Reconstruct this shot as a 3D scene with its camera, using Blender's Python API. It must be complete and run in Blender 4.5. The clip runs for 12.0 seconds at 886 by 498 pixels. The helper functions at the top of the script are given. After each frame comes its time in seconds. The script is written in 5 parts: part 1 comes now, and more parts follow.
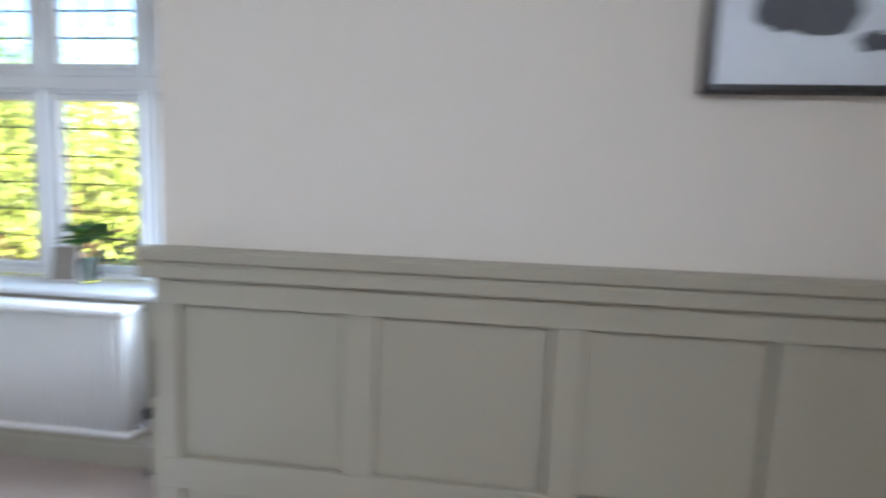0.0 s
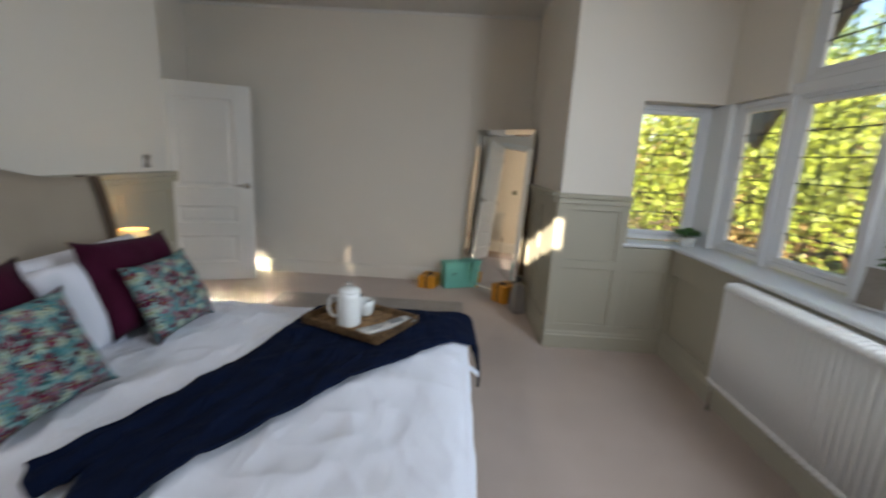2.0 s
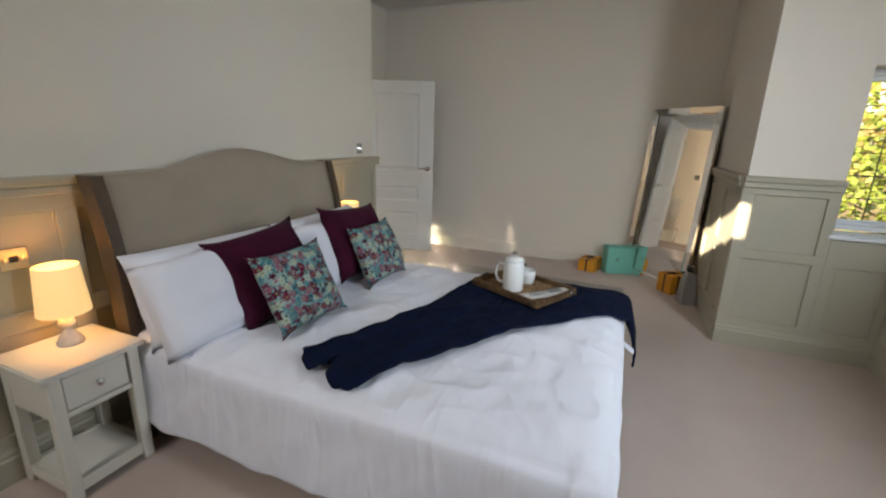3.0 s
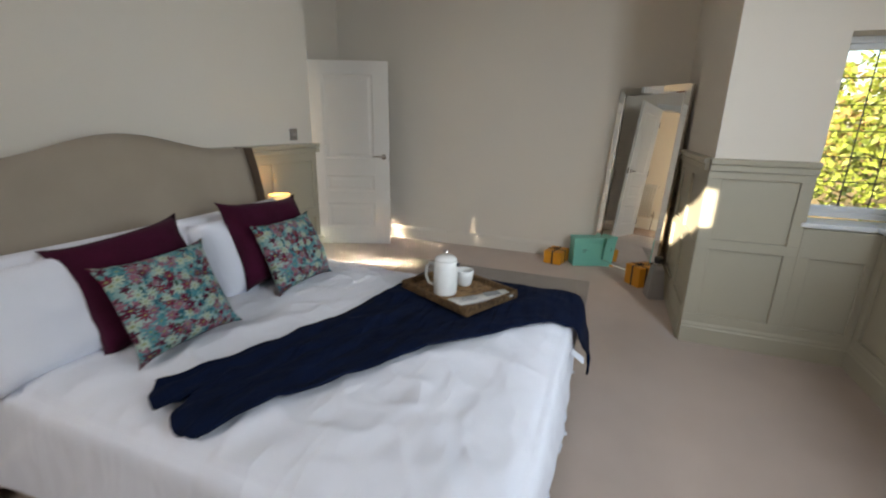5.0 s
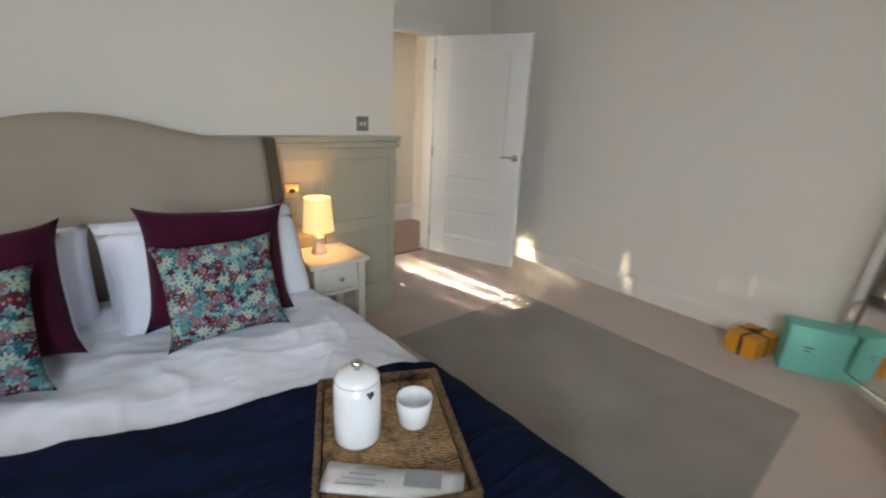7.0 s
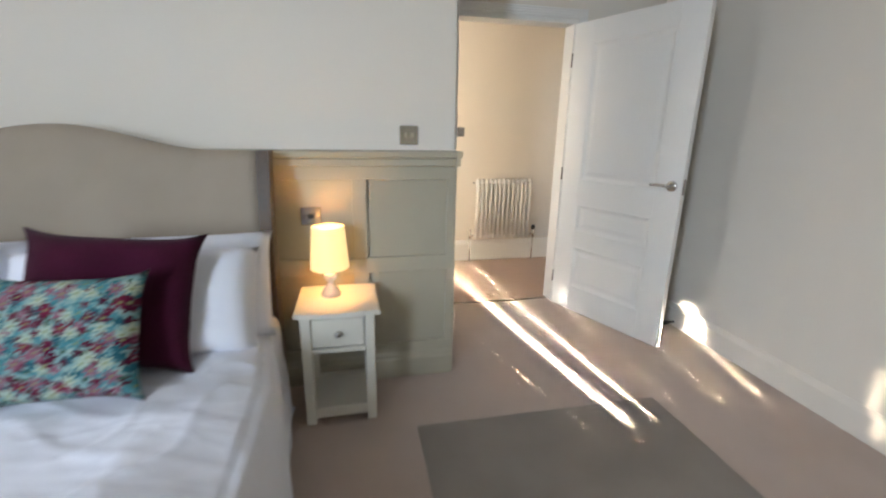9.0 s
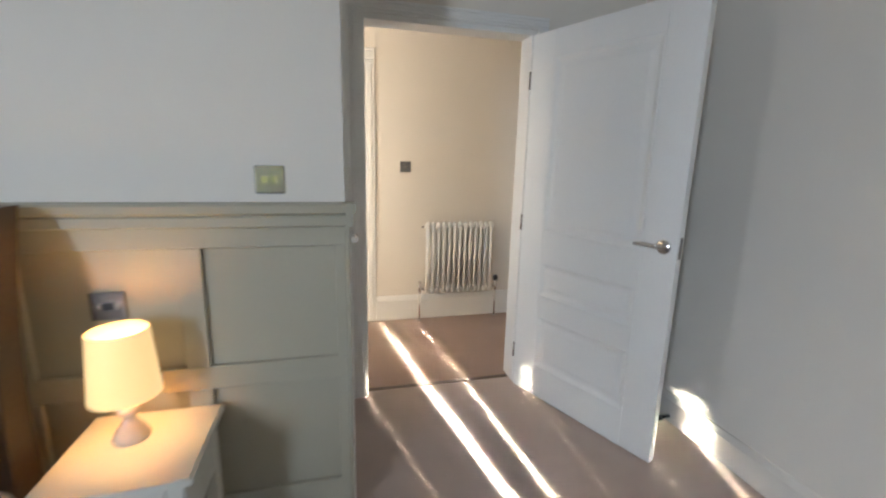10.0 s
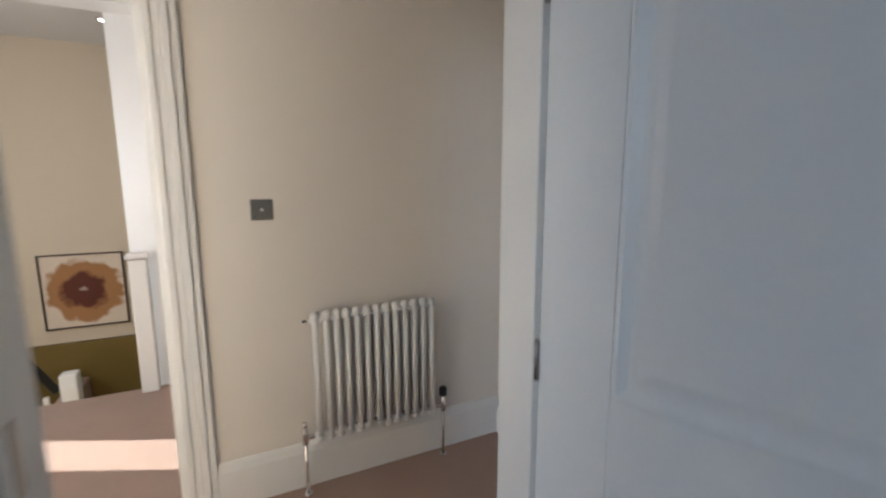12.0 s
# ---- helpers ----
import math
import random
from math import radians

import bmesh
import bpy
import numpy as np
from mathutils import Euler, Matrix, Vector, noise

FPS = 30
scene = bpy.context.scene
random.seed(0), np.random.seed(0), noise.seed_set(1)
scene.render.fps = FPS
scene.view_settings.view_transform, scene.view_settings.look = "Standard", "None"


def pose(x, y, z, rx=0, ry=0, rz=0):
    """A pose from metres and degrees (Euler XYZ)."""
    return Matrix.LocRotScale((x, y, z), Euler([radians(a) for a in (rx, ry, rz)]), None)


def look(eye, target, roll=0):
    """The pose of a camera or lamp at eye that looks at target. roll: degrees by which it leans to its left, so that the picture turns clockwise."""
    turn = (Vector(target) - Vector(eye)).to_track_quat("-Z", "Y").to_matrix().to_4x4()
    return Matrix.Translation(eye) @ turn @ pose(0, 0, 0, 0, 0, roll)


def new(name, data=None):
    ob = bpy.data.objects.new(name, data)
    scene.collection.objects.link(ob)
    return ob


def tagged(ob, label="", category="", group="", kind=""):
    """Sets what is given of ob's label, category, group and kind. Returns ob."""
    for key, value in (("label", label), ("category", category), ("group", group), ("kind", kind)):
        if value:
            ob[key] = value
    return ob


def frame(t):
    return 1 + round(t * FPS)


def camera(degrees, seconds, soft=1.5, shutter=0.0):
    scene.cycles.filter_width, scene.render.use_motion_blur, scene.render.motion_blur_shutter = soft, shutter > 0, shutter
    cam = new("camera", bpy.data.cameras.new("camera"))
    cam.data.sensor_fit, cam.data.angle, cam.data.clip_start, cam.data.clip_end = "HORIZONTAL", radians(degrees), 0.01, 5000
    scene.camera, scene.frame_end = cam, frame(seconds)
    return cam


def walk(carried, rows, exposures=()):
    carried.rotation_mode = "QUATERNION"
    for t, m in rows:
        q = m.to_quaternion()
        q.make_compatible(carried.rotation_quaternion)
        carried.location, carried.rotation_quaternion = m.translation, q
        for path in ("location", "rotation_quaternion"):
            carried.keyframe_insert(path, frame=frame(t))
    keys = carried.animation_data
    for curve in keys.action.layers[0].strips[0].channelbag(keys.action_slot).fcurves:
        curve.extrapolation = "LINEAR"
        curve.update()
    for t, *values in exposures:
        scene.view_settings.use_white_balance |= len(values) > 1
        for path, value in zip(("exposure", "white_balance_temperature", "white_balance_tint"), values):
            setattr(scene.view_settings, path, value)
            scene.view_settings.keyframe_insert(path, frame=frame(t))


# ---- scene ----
cam = camera(91.7, 12.0, soft=2.1, shutter=0.5)
PATH = [
    (0, (1.136, 0.761, 1.316), (0.939, 2.743, 1.129), 2.2),
    (0.2, (0.984, 0.809, 1.332), (0.458, 2.727, 1.121), 3.2),
    (0.5, (0.789, 0.871, 1.356), (-0.173, 2.604, 1.088), 2.9),
    (1, (0.709, 0.93, 1.358), (-0.86, 2.131, 1.047), 3.2),
    (1.5, (0.715, 0.977, 1.357), (-1.17, 1.544, 1.007), 3.8),
    (2, (0.786, 0.946, 1.404), (-1.17, 0.905, 0.991), 3.2),
    (2.5, (0.991, 0.948, 1.397), (-0.878, 0.398, 0.946), 2.2),
    (2.7, (1.058, 0.946, 1.412), (-0.763, 0.268, 0.941), 1.8),
    (4.3, (1.033, 1.218, 1.347), (-0.706, 0.406, 0.784), 1.7),
    (4.5, (0.931, 1.194, 1.351), (-0.826, 0.424, 0.785), 1.4),
    (5, (0.639, 1.141, 1.371), (-1.156, 0.458, 0.813), 1.1),
    (5.5, (0.267, 1.17, 1.374), (-1.524, 0.46, 0.837), 1.0),
    (6, (-0.114, 1.238, 1.38), (-1.838, 0.375, 0.849), 1.6),
    (6.5, (-0.464, 1.248, 1.388), (-2.01, 0.104, 0.84), 2.3),
    (6.7, (-0.572, 1.255, 1.385), (-2.01, -0.01, 0.81), 2.7),
    (8.5, (-1.580, 1.122, 1.292), (-2.026, -0.735, 0.699), 0.5),
    (9, (-1.867, 0.933, 1.304), (-2.271, -0.95, 0.767), 1.0),
    (9.5, (-2.104, 0.588, 1.329), (-2.554, -1.304, 0.863), 1.2),
    (10, (-2.326, 0.261, 1.348), (-2.819, -1.634, 0.938), 1.4),
    (10.5, (-2.501, -0.107, 1.372), (-3.036, -1.992, 0.974), 0.8),
    (11, (-2.589, -0.531, 1.375), (-3.237, -2.389, 1.013), 0.9),
    (11.5, (-2.659, -0.909, 1.337), (-3.403, -2.742, 1.042), -0.2),
    (11.8, (-2.705, -1.14, 1.342), (-3.555, -2.932, 1.084), -0.4),
    (12, (-2.812, -1.281, 1.383), (-3.66, -3.067, 1.082), -0.2),
]
walk(cam, [(t, look(eye, target, roll)) for t, eye, target, roll in PATH],
     exposures=[(0, 3.30, 5600, 10), (0.5, 2.88, 6150, 10), (1, 2.45, 6450, 10), (2, 2.27, 6500, 10), (2.7, 2.41, 6800, 10), (4.5, 2.39, 6830, 10), (6, 2.58, 6800, 10), (8.5, 3.03, 6300, 10), (9.5, 3.18, 6230, 10), (10, 2.83, 5950, 10), (10.5, 2.64, 5800, 10), (11, 2.46, 5850, 10), (11.5, 2.36, 5550, 10), (12, 2.18, 5420, 10)])

# ---- world, sun, large lights, exposure ----
SUN_FROM = Vector((1.0, -0.45, 0.355)).normalized()
world = bpy.data.worlds.new("sky")
scene.world = world
world.use_nodes = True
wn = world.node_tree
sky = wn.nodes.new("ShaderNodeTexSky")
sky.sky_type, sky.sun_disc = "NISHITA", False
sky.sun_elevation, sky.sun_rotation = math.asin(SUN_FROM.z), math.atan2(SUN_FROM.x, SUN_FROM.y)
wn.links.new(sky.outputs[0], wn.nodes["Background"].inputs[0])
wn.nodes["Background"].inputs[1].default_value = 0.063


def lamp_data(name, kind, energy, color=(1, 1, 1), **more):
    d = bpy.data.lights.new(name, kind)
    d.energy, d.color = energy, color
    if "size" in more:
        d.shape, d.size, d.size_y = "RECTANGLE", more["size"], more["size_y"]
    if "spread" in more:
        d.spread = radians(more["spread"])
    if "radius" in more:
        d.shadow_soft_size = more["radius"]
    return d


sun_data = lamp_data("sun", "SUN", 5.0, (1.0, 0.88, 0.70))
sun_data.angle = radians(0.5)
sun = new("sun", sun_data)
sun.matrix_world = look(SUN_FROM * 30, (0, 0, 0))

# added lamps for sky light: bay's unseen eastern lights, made-up east, landing, hall openings
bay_sky = new("bay_sky", lamp_data("bay_sky", "AREA", 5.6, (0.76, 0.87, 1.0), size=0.46, size_y=1.75, spread=118))
bay_sky.matrix_world = look((0.20, 2.72, 1.80), (-2.85, -0.7, 0.15))
# added fill that brightens the landing, through an opening made up for it
landing_fill = new("landing_fill", lamp_data("landing_fill", "AREA", 6.5, (1.0, 0.93, 0.86), size=0.45, size_y=0.9))
landing_fill.matrix_world = look((0.02, -3.85, 1.50), (-2.6, -4.2, 0.9))
# added fill in the unseen high east opening, for bed and north-east wall
east_fill = new("east_fill", lamp_data("east_fill", "AREA", 3.1, (0.94, 0.95, 1.0), size=0.70, size_y=0.28, spread=115))
east_fill.matrix_world = look((2.28, -0.74, 2.605), (0.1, 0.6, 0.1))
# added fill that brightens the hall; no source is known there
hall_fill = new("hall_fill", lamp_data("hall_fill", "AREA", 0.85, (0.86, 0.94, 1.0), size=0.45, size_y=0.9))
hall_fill.matrix_world = look((-1.40, -2.62, 1.50), (-3.6, -3.0, 1.0))

# added beam lamps imitate sunlight the leaning mirror's bevelled edge throws along the floor
GLINT_LAMP = Vector((-3.40, 1.52, 0.43))
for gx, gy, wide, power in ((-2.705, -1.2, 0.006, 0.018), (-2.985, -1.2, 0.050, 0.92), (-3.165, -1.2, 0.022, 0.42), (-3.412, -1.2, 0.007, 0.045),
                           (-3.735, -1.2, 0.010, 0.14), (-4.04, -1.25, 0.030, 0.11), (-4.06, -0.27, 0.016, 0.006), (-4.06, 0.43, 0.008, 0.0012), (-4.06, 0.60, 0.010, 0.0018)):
    run_out = math.hypot(gx - GLINT_LAMP.x, gy - GLINT_LAMP.y)
    glint_lamp = new("added_glint_lamp", lamp_data("added_glint_lamp", "AREA", power, (1.0, 0.86, 0.66), size=wide, size_y=0.30, spread=0.7))
    glint_lamp.matrix_world = look(GLINT_LAMP, (gx, gy, GLINT_LAMP.z - 0.127 * run_out))

# ---- materials ----
def material(name, color, rough=0.6, metal=0.0, second=None, scale=6.0, fine=60.0, bump=0.1, dist=0.004, vary=0.12, sheen=0.0, coat=0.0, random_tone=0.0):
    """Two-scale noise in tone, fine relief by bump."""
    m = bpy.data.materials.new(name)
    m.use_nodes = True
    t = m.node_tree
    b = t.nodes["Principled BSDF"]
    co = t.nodes.new("ShaderNodeTexCoord")
    n1 = t.nodes.new("ShaderNodeTexNoise")
    n1.inputs["Scale"].default_value, n1.inputs["Detail"].default_value = scale, 5
    n2 = t.nodes.new("ShaderNodeTexNoise")
    n2.inputs["Scale"].default_value, n2.inputs["Detail"].default_value = fine, 4
    t.links.new(co.outputs["Object"], n1.inputs["Vector"])
    t.links.new(co.outputs["Object"], n2.inputs["Vector"])
    mix = t.nodes.new("ShaderNodeMix")
    mix.data_type = "RGBA"
    dark = second or tuple(c * (1 - vary) for c in color)
    mix.inputs[6].default_value, mix.inputs[7].default_value = (*dark, 1), (*color, 1)
    add = t.nodes.new("ShaderNodeMath")
    add.operation = "MULTIPLY_ADD"
    add.inputs[1].default_value = 0.5
    ramp = t.nodes.new("ShaderNodeMapRange")
    t.links.new(n1.outputs[0], add.inputs[0])
    half = t.nodes.new("ShaderNodeMath")
    half.operation, half.inputs[1].default_value = "MULTIPLY", 0.5
    t.links.new(n2.outputs[0], half.inputs[0])
    t.links.new(half.outputs[0], add.inputs[2])
    ramp.inputs[1].default_value, ramp.inputs[2].default_value = 0.32, 0.68
    t.links.new(add.outputs[0], ramp.inputs[0])
    t.links.new(ramp.outputs[0], mix.inputs[0])
    last = mix.outputs[2]
    if random_tone:
        info = t.nodes.new("ShaderNodeNewGeometry")
        hsv = t.nodes.new("ShaderNodeHueSaturation")
        r = t.nodes.new("ShaderNodeMapRange")
        r.inputs[3].default_value, r.inputs[4].default_value = 1 - random_tone, 1 + random_tone
        t.links.new(info.outputs["Random Per Island"], r.inputs[0])
        t.links.new(r.outputs[0], hsv.inputs["Value"])
        t.links.new(last, hsv.inputs["Color"])
        last = hsv.outputs[0]
    t.links.new(last, b.inputs["Base Color"])
    b.inputs["Roughness"].default_value, b.inputs["Metallic"].default_value = rough, metal
    if rough > 0.84:
        b.inputs["Specular IOR Level"].default_value = 0.15
    if sheen:
        b.inputs["Sheen Weight"].default_value = sheen
    if coat:
        b.inputs["Coat Weight"].default_value = coat
    if bump:
        bn = t.nodes.new("ShaderNodeBump")
        bn.inputs["Strength"].default_value, bn.inputs["Distance"].default_value = bump, dist
        t.links.new(n2.outputs[0], bn.inputs["Height"])
        t.links.new(bn.outputs[0], b.inputs["Normal"])
    return m


def floral():
    """Printed cotton: pale turquoise ground under leaves and six-petalled blossoms in maroon, pink, teal and cream."""
    m = material("floral_cotton", (0.33, 0.53, 0.52), 0.9, scale=9, fine=400, bump=0.15, dist=0.001)
    t = m.node_tree
    b = t.nodes["Principled BSDF"]
    under = b.inputs["Base Color"].links[0].from_socket
    co = t.nodes.new("ShaderNodeTexCoord")
    sep3 = t.nodes.new("ShaderNodeSeparateXYZ")
    t.links.new(co.outputs["Object"], sep3.inputs[0])

    def calc(op, a, c=None, d=None):
        n = t.nodes.new("ShaderNodeMath")
        n.operation = op
        for k, v in enumerate((a, c, d)):
            if v is None:
                continue
            if isinstance(v, (int, float)):
                n.inputs[k].default_value = v
            else:
                t.links.new(v, n.inputs[k])
        return n.outputs[0]

    layers = ((54, 0.40, 2, ((0.03, 0.20, 0.24), (0.05, 0.11, 0.07), (0.46, 0.60, 0.54), (0.14, 0.36, 0.40))),
              (37, 0.40, 5, ((0.17, 0.018, 0.05), (0.03, 0.15, 0.20), (0.36, 0.15, 0.21), (0.10, 0.016, 0.04), (0.10, 0.32, 0.37))),
              (24, 0.36, 7, ((0.52, 0.64, 0.52), (0.24, 0.02, 0.06), (0.10, 0.32, 0.36), (0.36, 0.15, 0.21), (0.56, 0.64, 0.50), (0.14, 0.015, 0.05))))
    for scale, reach, petals, colors in layers:
        xy = t.nodes.new("ShaderNodeCombineXYZ")
        t.links.new(calc("ADD", sep3.outputs[0], scale * 0.13), xy.inputs[0])
        t.links.new(sep3.outputs[2], xy.inputs[1])
        v = t.nodes.new("ShaderNodeTexVoronoi")
        v.voronoi_dimensions = "2D"
        v.inputs["Scale"].default_value = scale
        t.links.new(xy.outputs[0], v.inputs["Vector"])
        off = t.nodes.new("ShaderNodeVectorMath")
        off.operation = "SUBTRACT"
        t.links.new(xy.outputs[0], off.inputs[0])
        t.links.new(v.outputs["Position"], off.inputs[1])
        so = t.nodes.new("ShaderNodeSeparateXYZ")
        t.links.new(off.outputs[0], so.inputs[0])
        sc = t.nodes.new("ShaderNodeSeparateColor")
        t.links.new(v.outputs["Color"], sc.inputs[0])
        turn = calc("MULTIPLY_ADD", sc.outputs[1], 6.28, calc("MULTIPLY", calc("ARCTAN2", so.outputs[1], so.outputs[0]), petals))
        limit = calc("MULTIPLY_ADD", calc("COSINE", turn), reach * 0.42, reach)
        inside = calc("LESS_THAN", v.outputs["Distance"], limit)
        ramp = t.nodes.new("ShaderNodeValToRGB")
        ramp.color_ramp.interpolation = "CONSTANT"
        while len(ramp.color_ramp.elements) < len(colors):
            ramp.color_ramp.elements.new(0.5)
        for k, c in enumerate(colors):
            e = ramp.color_ramp.elements[k]
            e.position, e.color = k / len(colors), (*c, 1)
        t.links.new(sc.outputs[0], ramp.inputs[0])
        mx = t.nodes.new("ShaderNodeMix")
        mx.data_type = "RGBA"
        t.links.new(inside, mx.inputs[0])
        t.links.new(under, mx.inputs[6])
        t.links.new(ramp.outputs[0], mx.inputs[7])
        under = mx.outputs[2]
        if petals == 7:
            eye_mix = t.nodes.new("ShaderNodeMix")
            eye_mix.data_type = "RGBA"
            t.links.new(calc("LESS_THAN", v.outputs["Distance"], 0.10), eye_mix.inputs[0])
            t.links.new(under, eye_mix.inputs[6])
            eye_mix.inputs[7].default_value = (0.33, 0.36, 0.16, 1)
            under = eye_mix.outputs[2]
    dim = t.nodes.new("ShaderNodeHueSaturation")
    dim.inputs["Value"].default_value = 0.64
    t.links.new(under, dim.inputs["Color"])
    t.links.new(dim.outputs[0], b.inputs["Base Color"])
    return m


def woven():
    """Banana-leaf weave in two browns."""
    m = material("woven_leaf", (0.54, 0.31, 0.13), 0.7, second=(0.055, 0.024, 0.010), scale=24, fine=75, bump=0.8, dist=0.005)
    t = m.node_tree
    w = t.nodes.new("ShaderNodeTexWave")
    w.inputs["Scale"].default_value, w.inputs["Distortion"].default_value = 16, 11
    bn = t.nodes.new("ShaderNodeBump")
    bn.inputs["Strength"].default_value, bn.inputs["Distance"].default_value = 1.0, 0.006
    t.links.new(w.outputs[0], bn.inputs["Height"])
    t.links.new(bn.outputs[0], t.nodes["Principled BSDF"].inputs["Normal"])
    return m


def glass(name="window_glass", tint=(1, 1, 1), rough=0.0):
    m = bpy.data.materials.new(name)
    m.use_nodes = True
    b = m.node_tree.nodes["Principled BSDF"]
    b.inputs["Base Color"].default_value = (*tint, 1)
    b.inputs["Roughness"].default_value, b.inputs["IOR"].default_value = rough, 1.45
    b.inputs["Transmission Weight"].default_value = 1.0
    return m


def glow(name, color, strength):
    m = bpy.data.materials.new(name)
    m.use_nodes = True
    b = m.node_tree.nodes["Principled BSDF"]
    b.inputs["Base Color"].default_value = (*color, 1)
    b.inputs["Emission Color"].default_value = (*color, 1)
    b.inputs["Emission Strength"].default_value = strength
    return m


WALL = material("wall_paint", (0.765, 0.712, 0.635), 0.85, scale=1.3, fine=220, bump=0.06, dist=0.002, vary=0.035)
STAIR_WALL = material("cream_stair_paint", (0.62, 0.54, 0.41), 0.85, scale=1.3, fine=220, bump=0.06, dist=0.002, vary=0.04)
CEIL = material("ceiling_paint", (0.72, 0.70, 0.66), 0.9, scale=1.0, fine=200, bump=0.05, dist=0.002, vary=0.03)
SAGE = material("sage_panel_paint", (0.415, 0.385, 0.30), 0.5, scale=2.2, fine=160, bump=0.05, dist=0.001, vary=0.06)
WHITE = material("white_gloss_paint", (0.80, 0.79, 0.76), 0.42, scale=3, fine=120, bump=0.04, dist=0.001, vary=0.04)
FRAME_WHITE = material("white_window_paint", (0.80, 0.82, 0.84), 0.4, scale=3, fine=90, bump=0.04, dist=0.001, vary=0.04)
CARPET = material("taupe_carpet", (0.53, 0.425, 0.36), 0.97, second=(0.42, 0.33, 0.275), scale=2.5, fine=420, bump=0.6, dist=0.004, sheen=0.3)
HALL_CARPET = material("brown_hall_carpet", (0.40, 0.27, 0.20), 0.97, second=(0.31, 0.20, 0.145), scale=2.5, fine=420, bump=0.9, dist=0.006, sheen=0.3)
RUG = material("grey_rug_pile", (0.32, 0.27, 0.225), 0.97, second=(0.22, 0.18, 0.148), scale=4.0, fine=260, bump=1.0, dist=0.008, sheen=0.4)
LINEN = material("oatmeal_linen", (0.385, 0.325, 0.26), 0.95, scale=5, fine=500, bump=0.5, dist=0.002, vary=0.15)
DARKWOOD = material("dark_bed_wood", (0.10, 0.065, 0.042), 0.45, second=(0.06, 0.038, 0.024), scale=8, fine=60, bump=0.15, dist=0.002)
DUVET = material("white_cotton", (0.75, 0.77, 0.845), 0.9, scale=7, fine=300, bump=0.25, dist=0.003, vary=0.04, sheen=0.1)
NAVY = material("navy_knit_throw", (0.0025, 0.009, 0.036), 0.95, second=(0.0012, 0.0038, 0.015), scale=12, fine=320, bump=0.8, dist=0.004)
PLUM = material("plum_velvet", (0.058, 0.005, 0.024), 0.9, second=(0.026, 0.002, 0.010), scale=9, fine=250, bump=0.3, dist=0.002, sheen=0.03)


def creased(m, strength, reach, stretch):
    """Fine pressed creases in cotton, drawn out along one direction."""
    t = m.node_tree
    b = t.nodes["Principled BSDF"]
    co = t.nodes.new("ShaderNodeTexCoord")
    mp = t.nodes.new("ShaderNodeMapping")
    mp.inputs["Scale"].default_value = stretch
    mp.inputs["Rotation"].default_value = (0, 0, 0.25)
    t.links.new(co.outputs["Object"], mp.inputs[0])
    nz = t.nodes.new("ShaderNodeTexNoise")
    nz.inputs["Scale"].default_value, nz.inputs["Detail"].default_value, nz.inputs["Distortion"].default_value = 1.0, 2, 0.25
    t.links.new(mp.outputs[0], nz.inputs["Vector"])
    ab = t.nodes.new("ShaderNodeMath")
    ab.operation, ab.inputs[1].default_value = "SUBTRACT", 0.5
    t.links.new(nz.outputs[0], ab.inputs[0])
    ri = t.nodes.new("ShaderNodeMath")
    ri.operation = "ABSOLUTE"
    t.links.new(ab.outputs[0], ri.inputs[0])
    bn = t.nodes.new("ShaderNodeBump")
    bn.invert = True
    bn.inputs["Strength"].default_value, bn.inputs["Distance"].default_value = strength, reach
    t.links.new(ri.outputs[0], bn.inputs["Height"])
    t.links.new(b.inputs["Normal"].links[0].from_socket, bn.inputs["Normal"])
    t.links.new(bn.outputs[0], b.inputs["Normal"])


creased(DUVET, 0.42, 0.06, (3.2, 7.5, 2.2))
creased(NAVY, 0.9, 0.06, (2.2, 11.0, 3.0))
FLORAL = floral()
WEAVE = woven()
CERAMIC = material("white_glazed_ceramic", (0.78, 0.79, 0.78), 0.2, scale=5, fine=40, bump=0.02, dist=0.001, vary=0.03, coat=0.4)
PAPER = material("newsprint", (0.62, 0.60, 0.56), 0.85, scale=25, fine=90, bump=0.1, dist=0.001, vary=0.2)
CARD = material("greige_card", (0.36, 0.32, 0.28), 0.85, scale=14, fine=90, bump=0.05, dist=0.001, vary=0.25)
INK = material("grey_ink", (0.09, 0.09, 0.10), 0.8, bump=0)
NEWS_INK = material("faded_news_ink", (0.26, 0.26, 0.26), 0.85, bump=0)
CREAM = material("cream_furniture_paint", (0.70, 0.68, 0.60), 0.45, scale=4, fine=90, bump=0.05, dist=0.001, vary=0.05)
CHROME = material("polished_chrome", (0.72, 0.70, 0.68), 0.12, 1.0, scale=5, fine=50, bump=0.02, dist=0.001, vary=0.05)
NICKEL = material("brushed_nickel_plate", (0.46, 0.44, 0.43), 0.27, 1.0, scale=3, fine=200, bump=0.05, dist=0.001, vary=0.2)
BLACK = material("black_plastic", (0.015, 0.015, 0.016), 0.4, bump=0.03)
LEAD = material("window_lead", (0.035, 0.035, 0.038), 0.5, 0.5, bump=0.1)
BACKING = material("brown_fibre_board", (0.26, 0.17, 0.10), 0.7, scale=9, fine=90, bump=0.1, dist=0.001)
MINT = material("mint_card_box", (0.17, 0.52, 0.44), 0.55, scale=6, fine=120, bump=0.03, dist=0.001, vary=0.06)
YELLOW = material("mustard_gift_wrap", (0.72, 0.31, 0.02), 0.5, scale=8, fine=90, bump=0.08, dist=0.002, vary=0.12)
RIBBON = material("brown_ribbon", (0.05, 0.03, 0.025), 0.5, bump=0.1)
SILVER = material("silver_grey_card", (0.34, 0.32, 0.31), 0.33, 0.35, scale=7, fine=90, bump=0.03, dist=0.001, vary=0.1)
